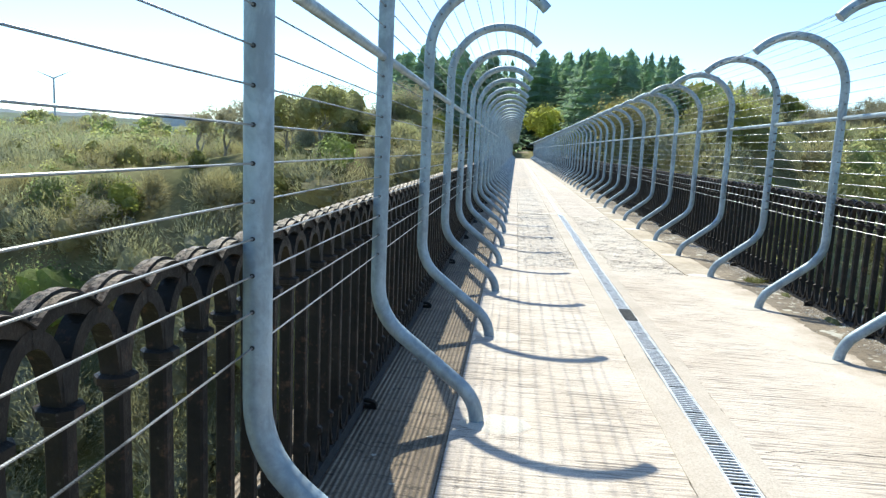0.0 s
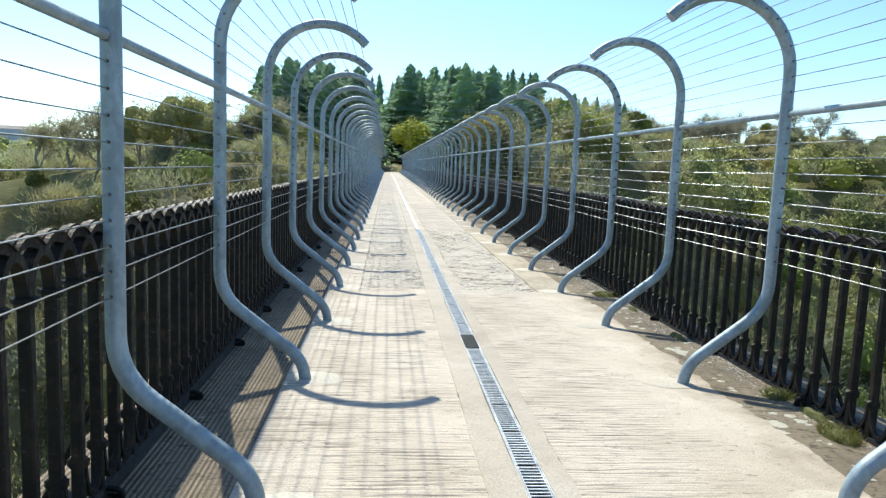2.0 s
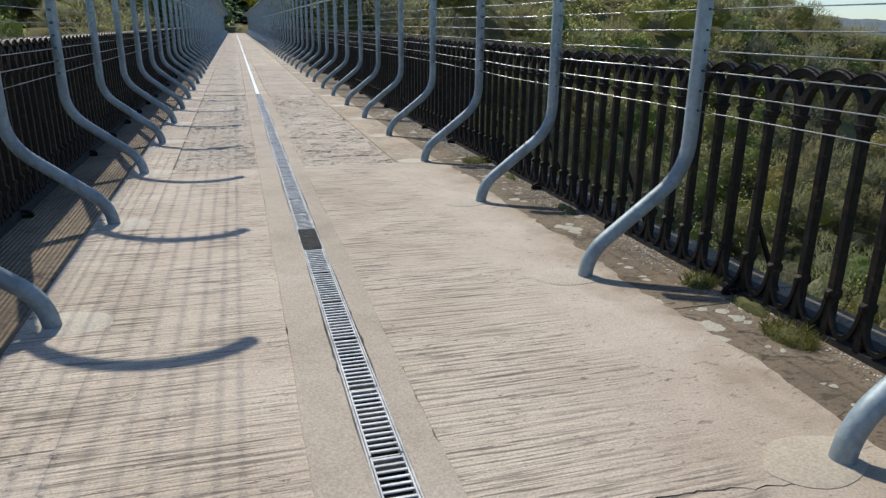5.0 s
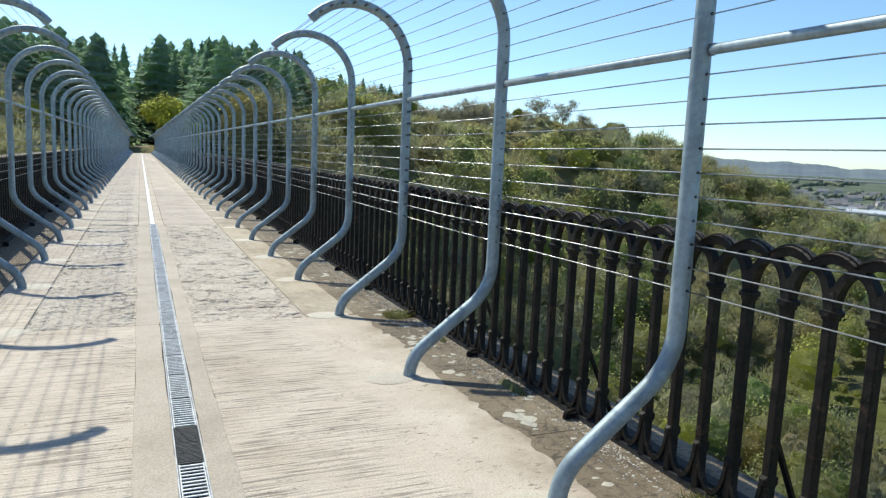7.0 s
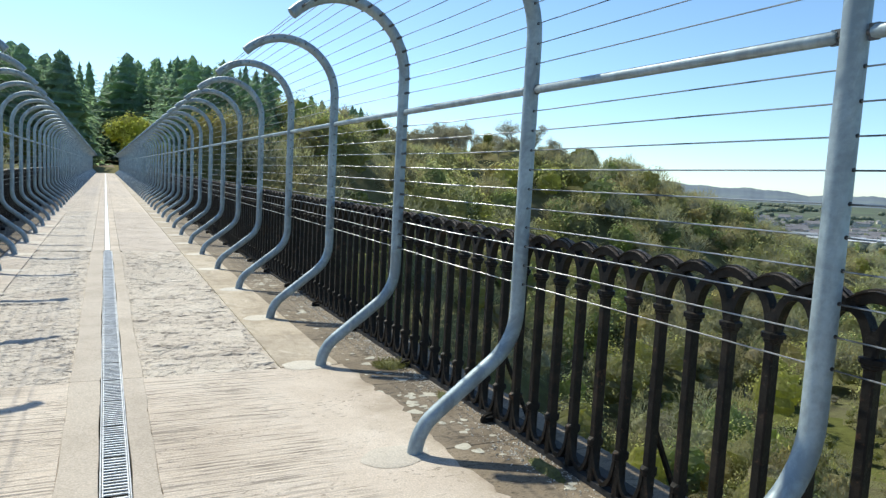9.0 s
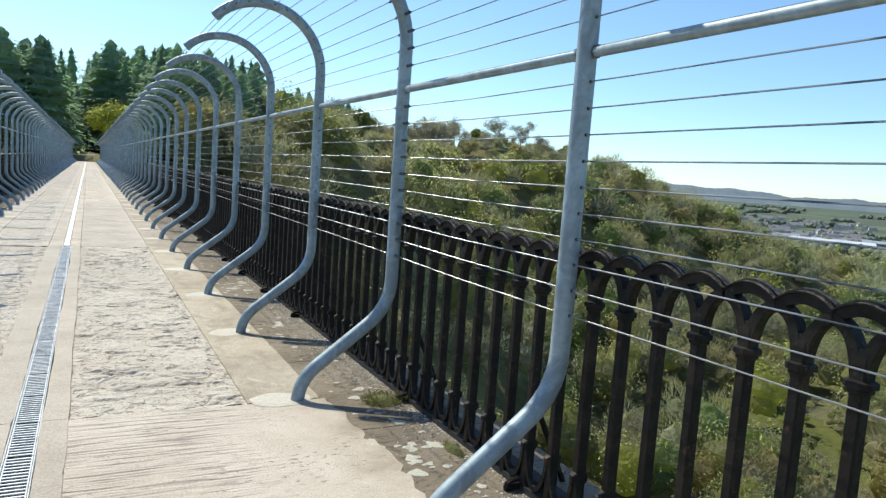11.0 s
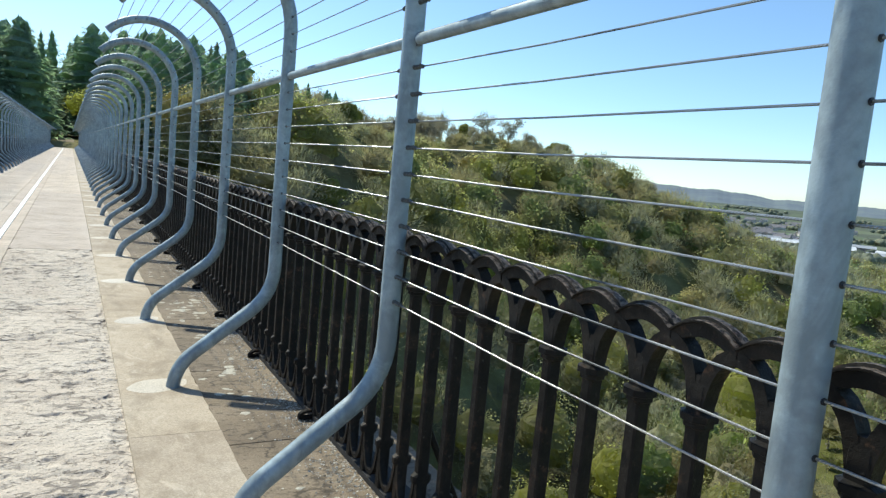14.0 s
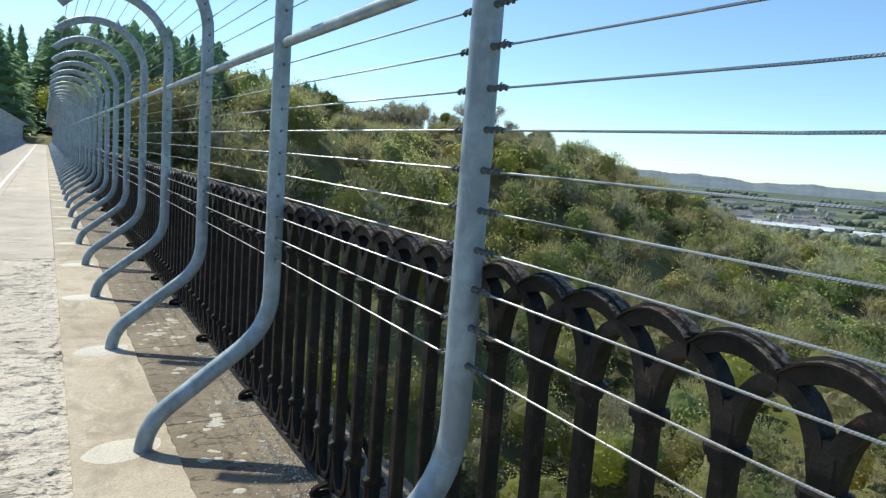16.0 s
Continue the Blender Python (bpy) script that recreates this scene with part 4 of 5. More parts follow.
M_LEAF = crown_material("spring_leaves", (0.23, 0.24, 0.085), 0.6)
M_FRESH = crown_material("fresh_leaves", (0.31, 0.32, 0.10), 0.6)
M_BUD = crown_material("budding_twigs", (0.30, 0.285, 0.155), 0.42)
M_TWIG = crown_material("bare_twigs", (0.35, 0.32, 0.255), 0.55)
M_NEEDLE = crown_material("conifer_needles", (0.33, 0.45, 0.32), 0.58, 1.6, 0.4, 0.14)
M_OLIVE = crown_material("olive_buds", (0.44, 0.425, 0.25), 0.7, 2.8)
M_WILLOW = crown_material("willow_leaves", (0.60, 0.60, 0.19), 0.78, 2.8)
LEAFY = [broadleaf(11 + i, 9.0, w, 1300, 0.13, m) for i, (w, m) in enumerate(((7.5, M_LEAF), (8.5, M_FRESH), (6.5, M_LEAF)))]
BUDDING = [broadleaf(31 + i, 9.5, w, 1300, 0.12, M_BUD) for i, w in enumerate((7.0, 8.0))]
BARE = [bare_tree(51 + i, 10.0, 1200, M_TWIG) for i in range(3)]
SPRUCE = [conifer(71 + i, 18.0, w, M_NEEDLE, p) for i, (w, p) in enumerate(((8.6, 0.95), (11.4, 0.72), (9.8, 0.86), (11.8, 0.68)))]
BUSH = [broadleaf(91 + i, 3.2, 4.2, 330, 0.11, mat, twig, 3) for i, (mat, twig) in enumerate(((M_LEAF, False), (M_BUD, False), (M_FRESH, False), (M_TWIG, True)))]
KINDS = {
    "leafy": (LEAFY, "broadleaf_tree", "broadleaf tree in fresh yellow-green spring leaf", "tree", 9.0),
    "budding": (BUDDING, "budding_tree", "brownish tree with buds just breaking on its crown", "tree", 9.5),
    "bare": (BARE, "bare_tree", "bare grey tree with fine leafless twigs", "tree", 10.0),
    "lone": ([bare_tree(61 + i, 10.0, 1100, M_TWIG, 1.7) for i in range(3)], "bare_tree", "bare grey tree standing up along the wooded crest", "tree", 10.0),
    "spruce": (SPRUCE, "conifer_tree", "tall dark green conifer with drooping boughs", "tree", 18.0),
    "round": ([broadleaf(301, 12.0, 12.5, 3600, 0.13, M_OLIVE, False, 8, 0.6)], "budding_tree", "broad rounded tree in pale olive bud", "tree", 12.0),
    "bush": (BUSH, "bush", "low scrub bush in spring bud on the valley floor", "bush", 3.2),
}


def plant(kind, x, y, height, rng, wide=1.0, z=None):
    variants, name, label, category, base = KINDS[kind]
    trunk, crown = variants[rng.randrange(len(variants))]
    k = height / base
    ground = float(ground_height(x, y)) if z is None else z
    m = pose(x, y, ground - 0.1, 0, 0, rng.uniform(0, 360)) @ Matrix.Diagonal((k * wide, k * wide, k, 1))
    tree = new(name)
    tagged(tree, label, category, "valley woods")
    tree.matrix_basis = m
    part("trunk", trunk, tree)
    part("crown", crown, tree)
    return tree


def west_limit(x, y):
    """How high the treetops of the west side reach."""
    az = np.degrees(np.arctan2(x - MID, y))
    r = np.hypot(x, y)
    far = step(180, 230, r)
    return 1.6 + r * np.tan(np.radians((0.7 + 2.1 * step(-22, -17, az)) * far + (4.5 * step(-24, -14, az) - 3.0) * (1 - far) + 0.5 * np.sin(az * 1.7) + 0.3 * np.sin(r * 0.3)))


def east_limit(x, y):
    """How high the closed canopy of the spur reaches: bare trees alone stand above it."""
    az = np.degrees(np.arctan2(x - MID, y - 4))
    top = np.interp(az, (16.5, 17.2, 19, 21, 27, 28.5, 30, 32, 34, 36, 38.5, 40.5), (9, 5.2, 4.2, 3.0, 2.5, 3.2, 3.8, 3.2, 2.8, 2.5, 2.8, 9))
    return 1.6 + np.hypot(x, y) * np.tan(np.radians(top + 0.25 * np.sin(az * 9)))


def build_trees():
    rng = random.Random(21)
    # conifers on both sides of the path past the far end
    for k in range(138):
        side = -1 if k < 52 else 1
        y = rng.uniform(148, 215)
        x = -rng.uniform(4.5, 6 + 0.14 * y) if side < 0 else rng.uniform(6.0, 34 + 0.12 * (y - 148))
        if 0 < x < 14 and y < 187:
            continue
        plant("spruce", x, y, (24.6 if side < 0 else 27.0 - 0.25 * max(0, x - 15)) * (0.8 + 0.2 * (y - 148) / 67) * rng.uniform(0.88, 1.1), rng, rng.uniform(1.1, 1.4))
    for x, y, h in ((3.2, 205, 25), (1.5, 214, 24), (-2.5, 212, 26), (5.5, 196, 25), (-4.0, 186, 23)):
        plant("spruce", x, y, h, rng)
    for k in range(34):
        x = rng.uniform(18, 92)
        y = 150 + 0.95 * x + rng.uniform(4, 26)
        plant("spruce", x, y, (21.5 - 0.11 * x) * rng.uniform(0.85, 1.1), rng)
    for k in range(46):
        x = rng.uniform(8, 70)
        y = 116 + 1.0 * x + rng.uniform(0, 26) + 33 * float(1 - step(6, 60, x))
        plant(rng.choice(("budding", "leafy", "budding", "bare")), x, y, rng.uniform(6, 10), rng)
    for k in range(44):
        x = rng.uniform(7, 34) * (1 if k % 3 else -1)
        plant(rng.choice(("leafy", "budding", "bush")), x, rng.uniform(106, 130) + 34 * float(step(-18, -8, x) * (1 - step(6, 60, x))), rng.uniform(3.0, 6.0), rng, 1.2)
    for k in range(12):
        plant(rng.choice(("leafy", "budding")), -rng.uniform(5, 18), rng.uniform(150, 168), rng.uniform(6, 10), rng)
    # the round willow at the end of the walkway, and trees behind the west barrier
    willow = new("willow_bush")
    tagged(willow, "round yellow-green willow at the end of the walkway", "bush")
    willow.matrix_basis = pose(6.6, 164, float(ground_height(6.6, 164)) - 0.9)
    trunk, crown = broadleaf(205, 13.2, 12.6, 7000, 0.15, M_WILLOW, False, 9, 0.74)
    part("trunk", trunk, willow)
    part("crown", crown, willow)
    for x, y, h, kind in ((-37, 140, 15, "budding"), (-32, 133, 13, "leafy"), (-42, 148, 14, "budding"), (-26, 128, 10, "bare"), (-21, 133, 13, "bare"),
                          (-29, 145, 13, "bare"), (-46, 140, 9, "bare"), (-50, 150, 10, "bare"), (-14, 128, 8, "leafy"), (-19, 121, 6, "leafy"),
                          (-24, 118, 6, "leafy"), (-30, 118, 6, "bush"), (-7, 152, 5, "bush"), (11, 158, 6, "leafy"), (15, 162, 8, "leafy"), (20, 160, 10, "budding")):
        plant(kind, x, y, h, rng, 1.15)
    # the skyline over the west parapet
    for az, r, el, kind in ((-16.8, 118, 5.6, "round"), (-14.2, 126, 4.9, "round"), (-19.2, 124, 4.5, "round"), (-22.0, 122, 3.8, "lone"), (-24.0, 128, 3.3, "lone"), (-20.6, 130, 3.7, "lone"),
                            (-10.3, 132, 4.9, "round"), (-8.2, 138, 3.8, "lone"), (-12.2, 128, 3.5, "lone"), (-26.0, 126, 2.8, "lone"), (-16.0, 110, 0.6, "leafy"), (-20.2, 112, 0.4, "leafy"), (-10.8, 118, 0.9, "leafy"), (-26.0, 116, -0.4, "leafy")):
        x, y = MID + r * math.sin(radians(az)), r * math.cos(radians(az))
        plant(kind, x, y, 1.6 + r * math.tan(radians(el)) - float(ground_height(x, y)), rng)
    # bare trees that stand up along the crest of the spur
    for az, r, h, kind, wide in ((31.4, 291, 12.5, "lone", 1.15), (33.0, 293, 12, "lone", 1.1), (34.9, 300, 9.5, "lone", 1.1), (37.2, 314, 9.5, "round", 1.2), (29.4, 288, 9, "leafy", 1.2),
                                 (28.3, 288, 8, "lone", 1.0), (30.3, 289, 7.5, "lone", 1.0)):
        plant(kind, MID + r * math.sin(radians(az)), 4 + r * math.cos(radians(az)), h, rng, wide)
    for k in range(50):
        az = 17.2 + 10.6 * (k + rng.uniform(0, 1)) / 50
        r = 290 + rng.uniform(-14, 12)
        plant("lone", MID + r * math.sin(radians(az)), 4 + r * math.cos(radians(az)), rng.uniform(11.0, 14.5) + 0.45 * max(0, 24 - az), rng, rng.uniform(0.75, 1.0))
    for k in range(26):
        az = rng.uniform(11, 38)
        r = 252 + 1.15 * az + rng.uniform(-14, 14)
        plant("bare", MID + r * math.sin(radians(az)), 4 + r * math.cos(radians(az)), rng.uniform(8, 11) if az < 28 else rng.uniform(5, 8), rng, 1.15)
    plant("leafy", 192, 258, 9, rng, 1.4)
    # nearer woods on the slopes and the valley floor
    for k in range(330):
        x, y = 12 + 170 * rng.random() ** 1.5, rng.uniform(2, 150)
        if float(ground_height(x, y)) < -36:
            plant("bush", x, y, rng.uniform(1.6, 4.2), rng, rng.uniform(0.9, 1.4))
    made = 0
    while made < 240:
        west = made < 130
        az = radians(rng.uniform(-62, -7) if west else rng.uniform(8, 78))
        r = rng.uniform(52, 240) if west else rng.uniform(80, 240)
        x, y = MID + r * math.sin(az), r * math.cos(az)
        if abs(x - MID) < 12 and y < 165:
            continue
        z = float(ground_height(x, y))
        if z > -2.5 and y < 150 and x > -60:
            continue
        if west:
            kind = rng.choice(("bare", "bare", "bare", "bare", "budding", "leafy"))
        else:
            kind = rng.choice(("leafy", "budding", "bare", "leafy", "budding"))
        height = rng.uniform(6.5, 11.5)
        if west:
            height = min(height, float(west_limit(x, y)) - z)
            if height < 4:
                continue
        else:
            height = max(3.0, min(height, float(east_limit(x, y)) - z))
        plant(kind, x, y, height, rng, rng.uniform(0.95, 1.3))
        made += 1


build_trees()


def open_to_bridge(x, y, top):
    """True where a treetop stands clear of the land between it and the bridge."""
    clear = np.ones(len(x), bool)
    for f in np.linspace(0.08, 0.96, 30):
        gx, gy = MID + (x - MID) * f, 4 + (y - 4) * f
        clear &= ground_height(gx, gy) < 1.7 + (top - 1.7) * f
    return clear


def build_far_woods():
    """Closed woods on the hillsides, past the trees that can be told apart."""
    rng = np.random.default_rng(4)
    n = 5000
    az = np.radians(np.where(rng.random(n) < 0.5, rng.uniform(-62, -4, n), rng.uniform(-4, 78, n)))
    r = np.sqrt(rng.uniform(42**2, 480**2, n))
    r = np.where((az < 0) & (rng.random(n) < 0.12), rng.uniform(46, 150, n), r)
    far = (rng.random(n) < 0.15) & (np.degrees(az) > 38)
    r = np.where(far, rng.uniform(430, 980, n), r)
    r = np.where((np.degrees(az) < -17) & (rng.random(n) < 0.3), rng.uniform(380, 1000, n), r)
    hills = 1100
    az = np.concatenate([az, np.radians(rng.uniform(-62, -17, hills))])
    r = np.concatenate([r, rng.uniform(330, 1500, hills)])
    n += hills
    x, y = MID + r * np.sin(az), r * np.cos(az)
    z = ground_height(x, y)
    field = np.sin(x * 0.031 + 1) * np.sin(y * 0.043 + 0.5) + 0.25 * np.sin(x * 0.11) > 0.62
    field &= (x > 95) & (z < -39) & (r < 420)
    keep = (~field | (rng.random(n) < 0.16)) & ~((np.abs(x - MID) < 14) & (y < 185))
    keep &= ~((y > 136) & (np.abs(x - MID) < 13) & (z > -8)) & ~((x > -30) & (x < 270) & (y > 300))
    keep &= open_to_bridge(x, y, z + 10)
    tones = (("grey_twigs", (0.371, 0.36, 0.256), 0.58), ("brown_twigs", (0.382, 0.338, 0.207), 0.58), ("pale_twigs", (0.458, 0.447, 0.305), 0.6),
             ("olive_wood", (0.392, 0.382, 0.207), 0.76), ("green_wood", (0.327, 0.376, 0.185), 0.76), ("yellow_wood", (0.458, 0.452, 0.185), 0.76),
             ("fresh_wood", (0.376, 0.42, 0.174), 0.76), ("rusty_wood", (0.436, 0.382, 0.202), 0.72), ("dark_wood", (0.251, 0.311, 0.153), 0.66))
    east = rng.choice(9, n, p=(0.19, 0.19, 0.04, 0.26, 0.11, 0.05, 0.05, 0.06, 0.05))
    west = rng.choice(9, n, p=(0.13, 0.12, 0.03, 0.25, 0.19, 0.07, 0.08, 0.02, 0.11))
    tone = np.where(x < 0, np.where((r < 270) & (west > 2) & (rng.random(n) < 0.84), west % 2, west), east)
    # stands of one kind keep together
    stand = np.sin(x * 0.05 + 2 * np.sin(y * 0.021)) + np.sin(y * 0.06 + 1.7 * np.sin(x * 0.027))
    tone = np.where((stand > 0.9) & (rng.random(n) < 0.6), rng.choice((0, 1, 7, 0), n), tone)
    tone = np.where((stand < -1.0) & (rng.random(n) < 0.6) & ((x > 0) | (r > 190)), rng.choice((3, 4, 3, 5), n), tone)
    # trees are low along the crest
    keep &= ~((x > 85) & (x < 175) & (y > 225) & (rng.random(n) < 0.45))
    crest = (x > 40) & (ground_height(x + 45 * np.sin(az), y + 45 * np.cos(az)) < z + 4) & (z > -30)
    tone = np.where(crest & (rng.random(n) < 0.85), rng.choice((0, 3, 1), n), tone)
    # crowns by distance: how near they stand, how many leaves they need
    levels = ((95, 860, 16, 9), (150, 620, 16, 9), (240, 450, 14, 8), (340, 310, 12, 7), (480, 120, 8, 5), (2000, 34, 7, 4))
    stock = {(k, tw): [Crown(1000 + 40 * k + 20 * tw + v, int(count * (1.4 if tw else 1)), bool(tw), seg, rings, 0.45 if tw else 0.68) for v in range(5)]
             for k, (_, count, seg, rings) in enumerate(levels) for tw in (0, 1)}
    groups = [[] for _ in tones]
    for cx, cy, cz, cr, tn, low in zip(x[keep], y[keep], z[keep], r[keep], tone[keep], crest[keep]):
        h = rng.uniform(9.5, 15.0) * (0.4 if low else 1)
        if cx < 0:
            h = min(h, west_limit(cx, cy) - cz)
            if h < 3:
                continue
        else:
            h = min(h, east_limit(cx, cy) - cz)
            if h < 2:
                continue
        w = h * (rng.uniform(0.44, 0.64) if cx > 0 else rng.uniform(0.42, 0.66))
        level = next(k for k, row in enumerate(levels) if cr < row[0])
        twiggy = int(tn < 3)
        crown = stock[level, twiggy][rng.integers(5)]
        body, tips = crown.build((cx, cy, cz + h * 0.52), (w, w * rng.uniform(0.85, 1.15), h * 0.5), 0.035 + 0.00145 * min(cr, 700), rng.uniform(0, 6.28))
        groups[tn].append((body, crown.faces, tips))
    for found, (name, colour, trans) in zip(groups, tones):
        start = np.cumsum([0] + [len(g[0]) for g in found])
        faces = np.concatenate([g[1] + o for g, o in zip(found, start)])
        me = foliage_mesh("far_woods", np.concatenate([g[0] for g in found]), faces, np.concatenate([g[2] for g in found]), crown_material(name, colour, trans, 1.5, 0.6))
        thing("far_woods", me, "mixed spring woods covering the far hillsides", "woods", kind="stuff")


build_far_woods()


def build_hedgerows():
    """Hedges, copses and field trees over the wide valley."""
    rng = np.random.default_rng(9)
    found = []
    for row in range(96):
        az, r = (rng.uniform(44, 82), rng.uniform(760, 3000)) if row > 18 else (rng.uniform(53, 66), rng.uniform(940, 1030))
        x, y = MID + r * math.sin(radians(az)), r * math.cos(radians(az))
        a = radians(rng.choice((15, 105, 60, 150)) + rng.uniform(-12, 12))
        n = rng.integers(6, 26)
        copse = rng.random() < 0.3
        for k in range(n):
            t = (k - n / 2) * rng.uniform(7, 11)
            px, py = (x + rng.normal() * 30, y + rng.normal() * 30) if copse else (x + t * math.cos(a), y + t * math.sin(a))
            h = rng.uniform(4, 9) * (1 + r / 6000)
            z = float(ground_height(px, py))
            found.append(dome(rng, px, py, z - 1, h * 0.8, z + h, 0.15))
    start = np.cumsum([0] + [len(v) for v, _ in found])
    verts = np.concatenate([v for v, _ in found])
    quads = np.concatenate([q + o for (_, q), o in zip(found, start)])
    # leaf colours pulled towards the fields, haze included in the base colour
    m = leaf_material("hedge_leaves", [(0, (0.22, 0.25, 0.19)), (0.5, (0.25, 0.275, 0.20)), (1, (0.29, 0.30, 0.215))], 0.4, "island", True)
    thing("hedgerows", quick_mesh("hedgerows", verts, quads, m, np.ones(len(quads), bool)), "hedgerows and copses across the wide valley fields", "hedges", kind="stuff")


build_hedgerows()


# ---- far town and horizon ----
M_WALL = plain("house_wall", (0.55, 0.49, 0.43), 0.2, 0.2, bump=0)
M_ROOF = plain("slate_roof", (0.20, 0.19, 0.20), 0.25, 0.3, bump=0)
M_SHEET = plain("pale_sheet_roof", (0.6, 0.62, 0.64), 0.25, 0.06, 0.7, 0)
M_DULL = plain("dull_sheet_roof", (0.36, 0.38, 0.41), 0.2, 0.06, 0.7, 0)
M_SHED = plain("shed_cladding", (0.24, 0.2, 0.17), 0.3, 0.1, bump=0)
M_BARN = plain("barn_cladding", (0.55, 0.55, 0.56), 0.15, 0.1, bump=0)
M_TILE = plain("barn_roof", (0.34, 0.29, 0.27), 0.2, 0.1, bump=0)
M_WHITE = plain("white_turbine", (0.45, 0.48, 0.52), 0.05, 0.1, 0.5, 0)


def polar(az, r):
    return MID + r * math.sin(radians(az)), r * math.cos(radians(az))


def house_meshes(length, depth, eaves, ridge):
    wall = Shape().box(-length / 2, length / 2, -depth / 2, depth / 2, -2, eaves)
    for sx in (-1, 1):
        x = sx * length / 2
        wall.add([(x, -depth / 2, eaves), (x, depth / 2, eaves), (x, 0, ridge)], [(0, 1, 2)])
    roof = Shape()
    for sy in (-1, 1):
        a, b = length / 2 + 0.4, sy * (depth / 2 + 0.4)
        roof.add([(-a, b, eaves - 0.2), (a, b, eaves - 0.2), (a, 0, ridge + 0.25), (-a, 0, ridge + 0.25), (-a, b, eaves), (a, b, eaves), (a, 0, ridge + 0.5), (-a, 0, ridge + 0.5)],
                 [(0, 1, 2, 3), (4, 5, 6, 7), (0, 1, 5, 4), (1, 2, 6, 5), (3, 0, 4, 7)])
    return wall.mesh("wall", M_WALL), roof.mesh("roof", M_ROOF)


def build_town():
    rng = random.Random(14)
    kinds = [house_meshes(9, 8, 5, 8), house_meshes(26, 9, 5.5, 8.5), house_meshes(16, 9, 5, 8)]
    for k in range(250):
        az = 46.0 + 13 * rng.random() ** 1.7
        r = rng.uniform(1250, 1950)
        x, y = polar(az, r)
        wall, roof = kinds[rng.randrange(3)]
        house = new("house")
        tagged(house, "distant house with slate roof in the valley town", "house", "valley town")
        house.matrix_basis = pose(x, y, float(ground_height(x, y)), 0, 0, rng.choice((20, 35, 110, 125)) + rng.uniform(-8, 8))
        part("wall", wall, house)
        part("roof", roof, house)
    for az, r, w, d, hh, sheet in ((52.6, 1180, 22, 30, 9, False), (53.6, 1150, 16, 26, 10, False), (54.7, 1120, 20, 40, 9, True), (56.3, 1190, 24, 30, 8, False), (56.6, 1110, 18, 44, 8, True),
                                   (58.2, 1130, 20, 70, 7, True), (59.4, 1210, 22, 34, 9, False), (60.1, 1070, 17, 50, 6, False), (61.3, 1120, 18, 60, 7, True), (62.6, 1090, 14, 40, 8, False), (63.6, 1120, 30, 50, 9, False), (65.5, 1050, 40, 60, 9, True)):
        x, y = polar(az, r)
        z = float(ground_height(x, y))
        shed = new("factory_shed")
        tagged(shed, "long industrial shed with pale sheet roof in the valley", "factory", "factory sheds")
        shed.matrix_basis = pose(x, y, z, 0, 0, -az)
        body = Shape().box(-w, w, -d / 2, d / 2, -2, hh - 1.5)
        part("cladding", body.mesh("cladding", M_SHED), shed)
        roof = Shape()
        for i in range(3):
            y0, y1 = -d / 2 + d * i / 3, -d / 2 + d * (i + 1) / 3
            ym = (y0 + y1) / 2
            roof.add([(-w, y0, hh - 1.5), (w, y0, hh - 1.5), (w, ym, hh + 1.5), (-w, ym, hh + 1.5), (w, y1, hh - 1.5), (-w, y1, hh - 1.5)], [(0, 1, 2, 3), (3, 2, 4, 5), (1, 4, 2), (0, 3, 5)])
        part("roof", roof.mesh("roof", M_SHEET if sheet else M_DULL), shed)


build_town()


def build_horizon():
    """Low wooded ridges at the horizon, the haze of distance put into their colour."""
    m = Mat("hazed_ridge", 1.0)
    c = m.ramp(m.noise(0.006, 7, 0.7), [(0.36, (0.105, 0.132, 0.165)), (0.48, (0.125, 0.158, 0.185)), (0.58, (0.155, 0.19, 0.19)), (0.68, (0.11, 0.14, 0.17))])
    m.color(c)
    az = np.radians(np.arange(-70, 96, 0.12))
    rng = np.random.default_rng(3)
    deg = np.degrees(az)
    s = Shape()
    for r, top in ((4200, 24 + 40 * step(60, 44, deg) * step(20, 40, deg) + 66 * step(-18, -34, deg)), (4600, 40 + 45 * step(-8, -26, deg))):
        top = top + 5 * np.sin(deg * 0.9) + 3 * np.sin(deg * 2.3 + 1) + 1.1 * rng.random(len(deg)) + 1.8 * np.sin(deg * 7.1) * np.sin(deg * 3.3)
        v = []
        for a, h in zip(az, top):
            for rr, z in ((r - 900, -75), (r, h), (r + 300, h - 20)):
                v.append((MID + rr * math.sin(a), rr * math.cos(a), z))
        n = len(az)
        s.add(v, [(3 * i + k, 3 * i + 3 + k, 3 * i + 4 + k, 3 * i + 1 + k) for i in range(n - 1) for k in range(2)])
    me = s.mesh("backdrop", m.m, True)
    thing("backdrop", me, "low wooded ridges along the horizon, tinted blue-grey for haze", "hills", kind="structure")


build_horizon()


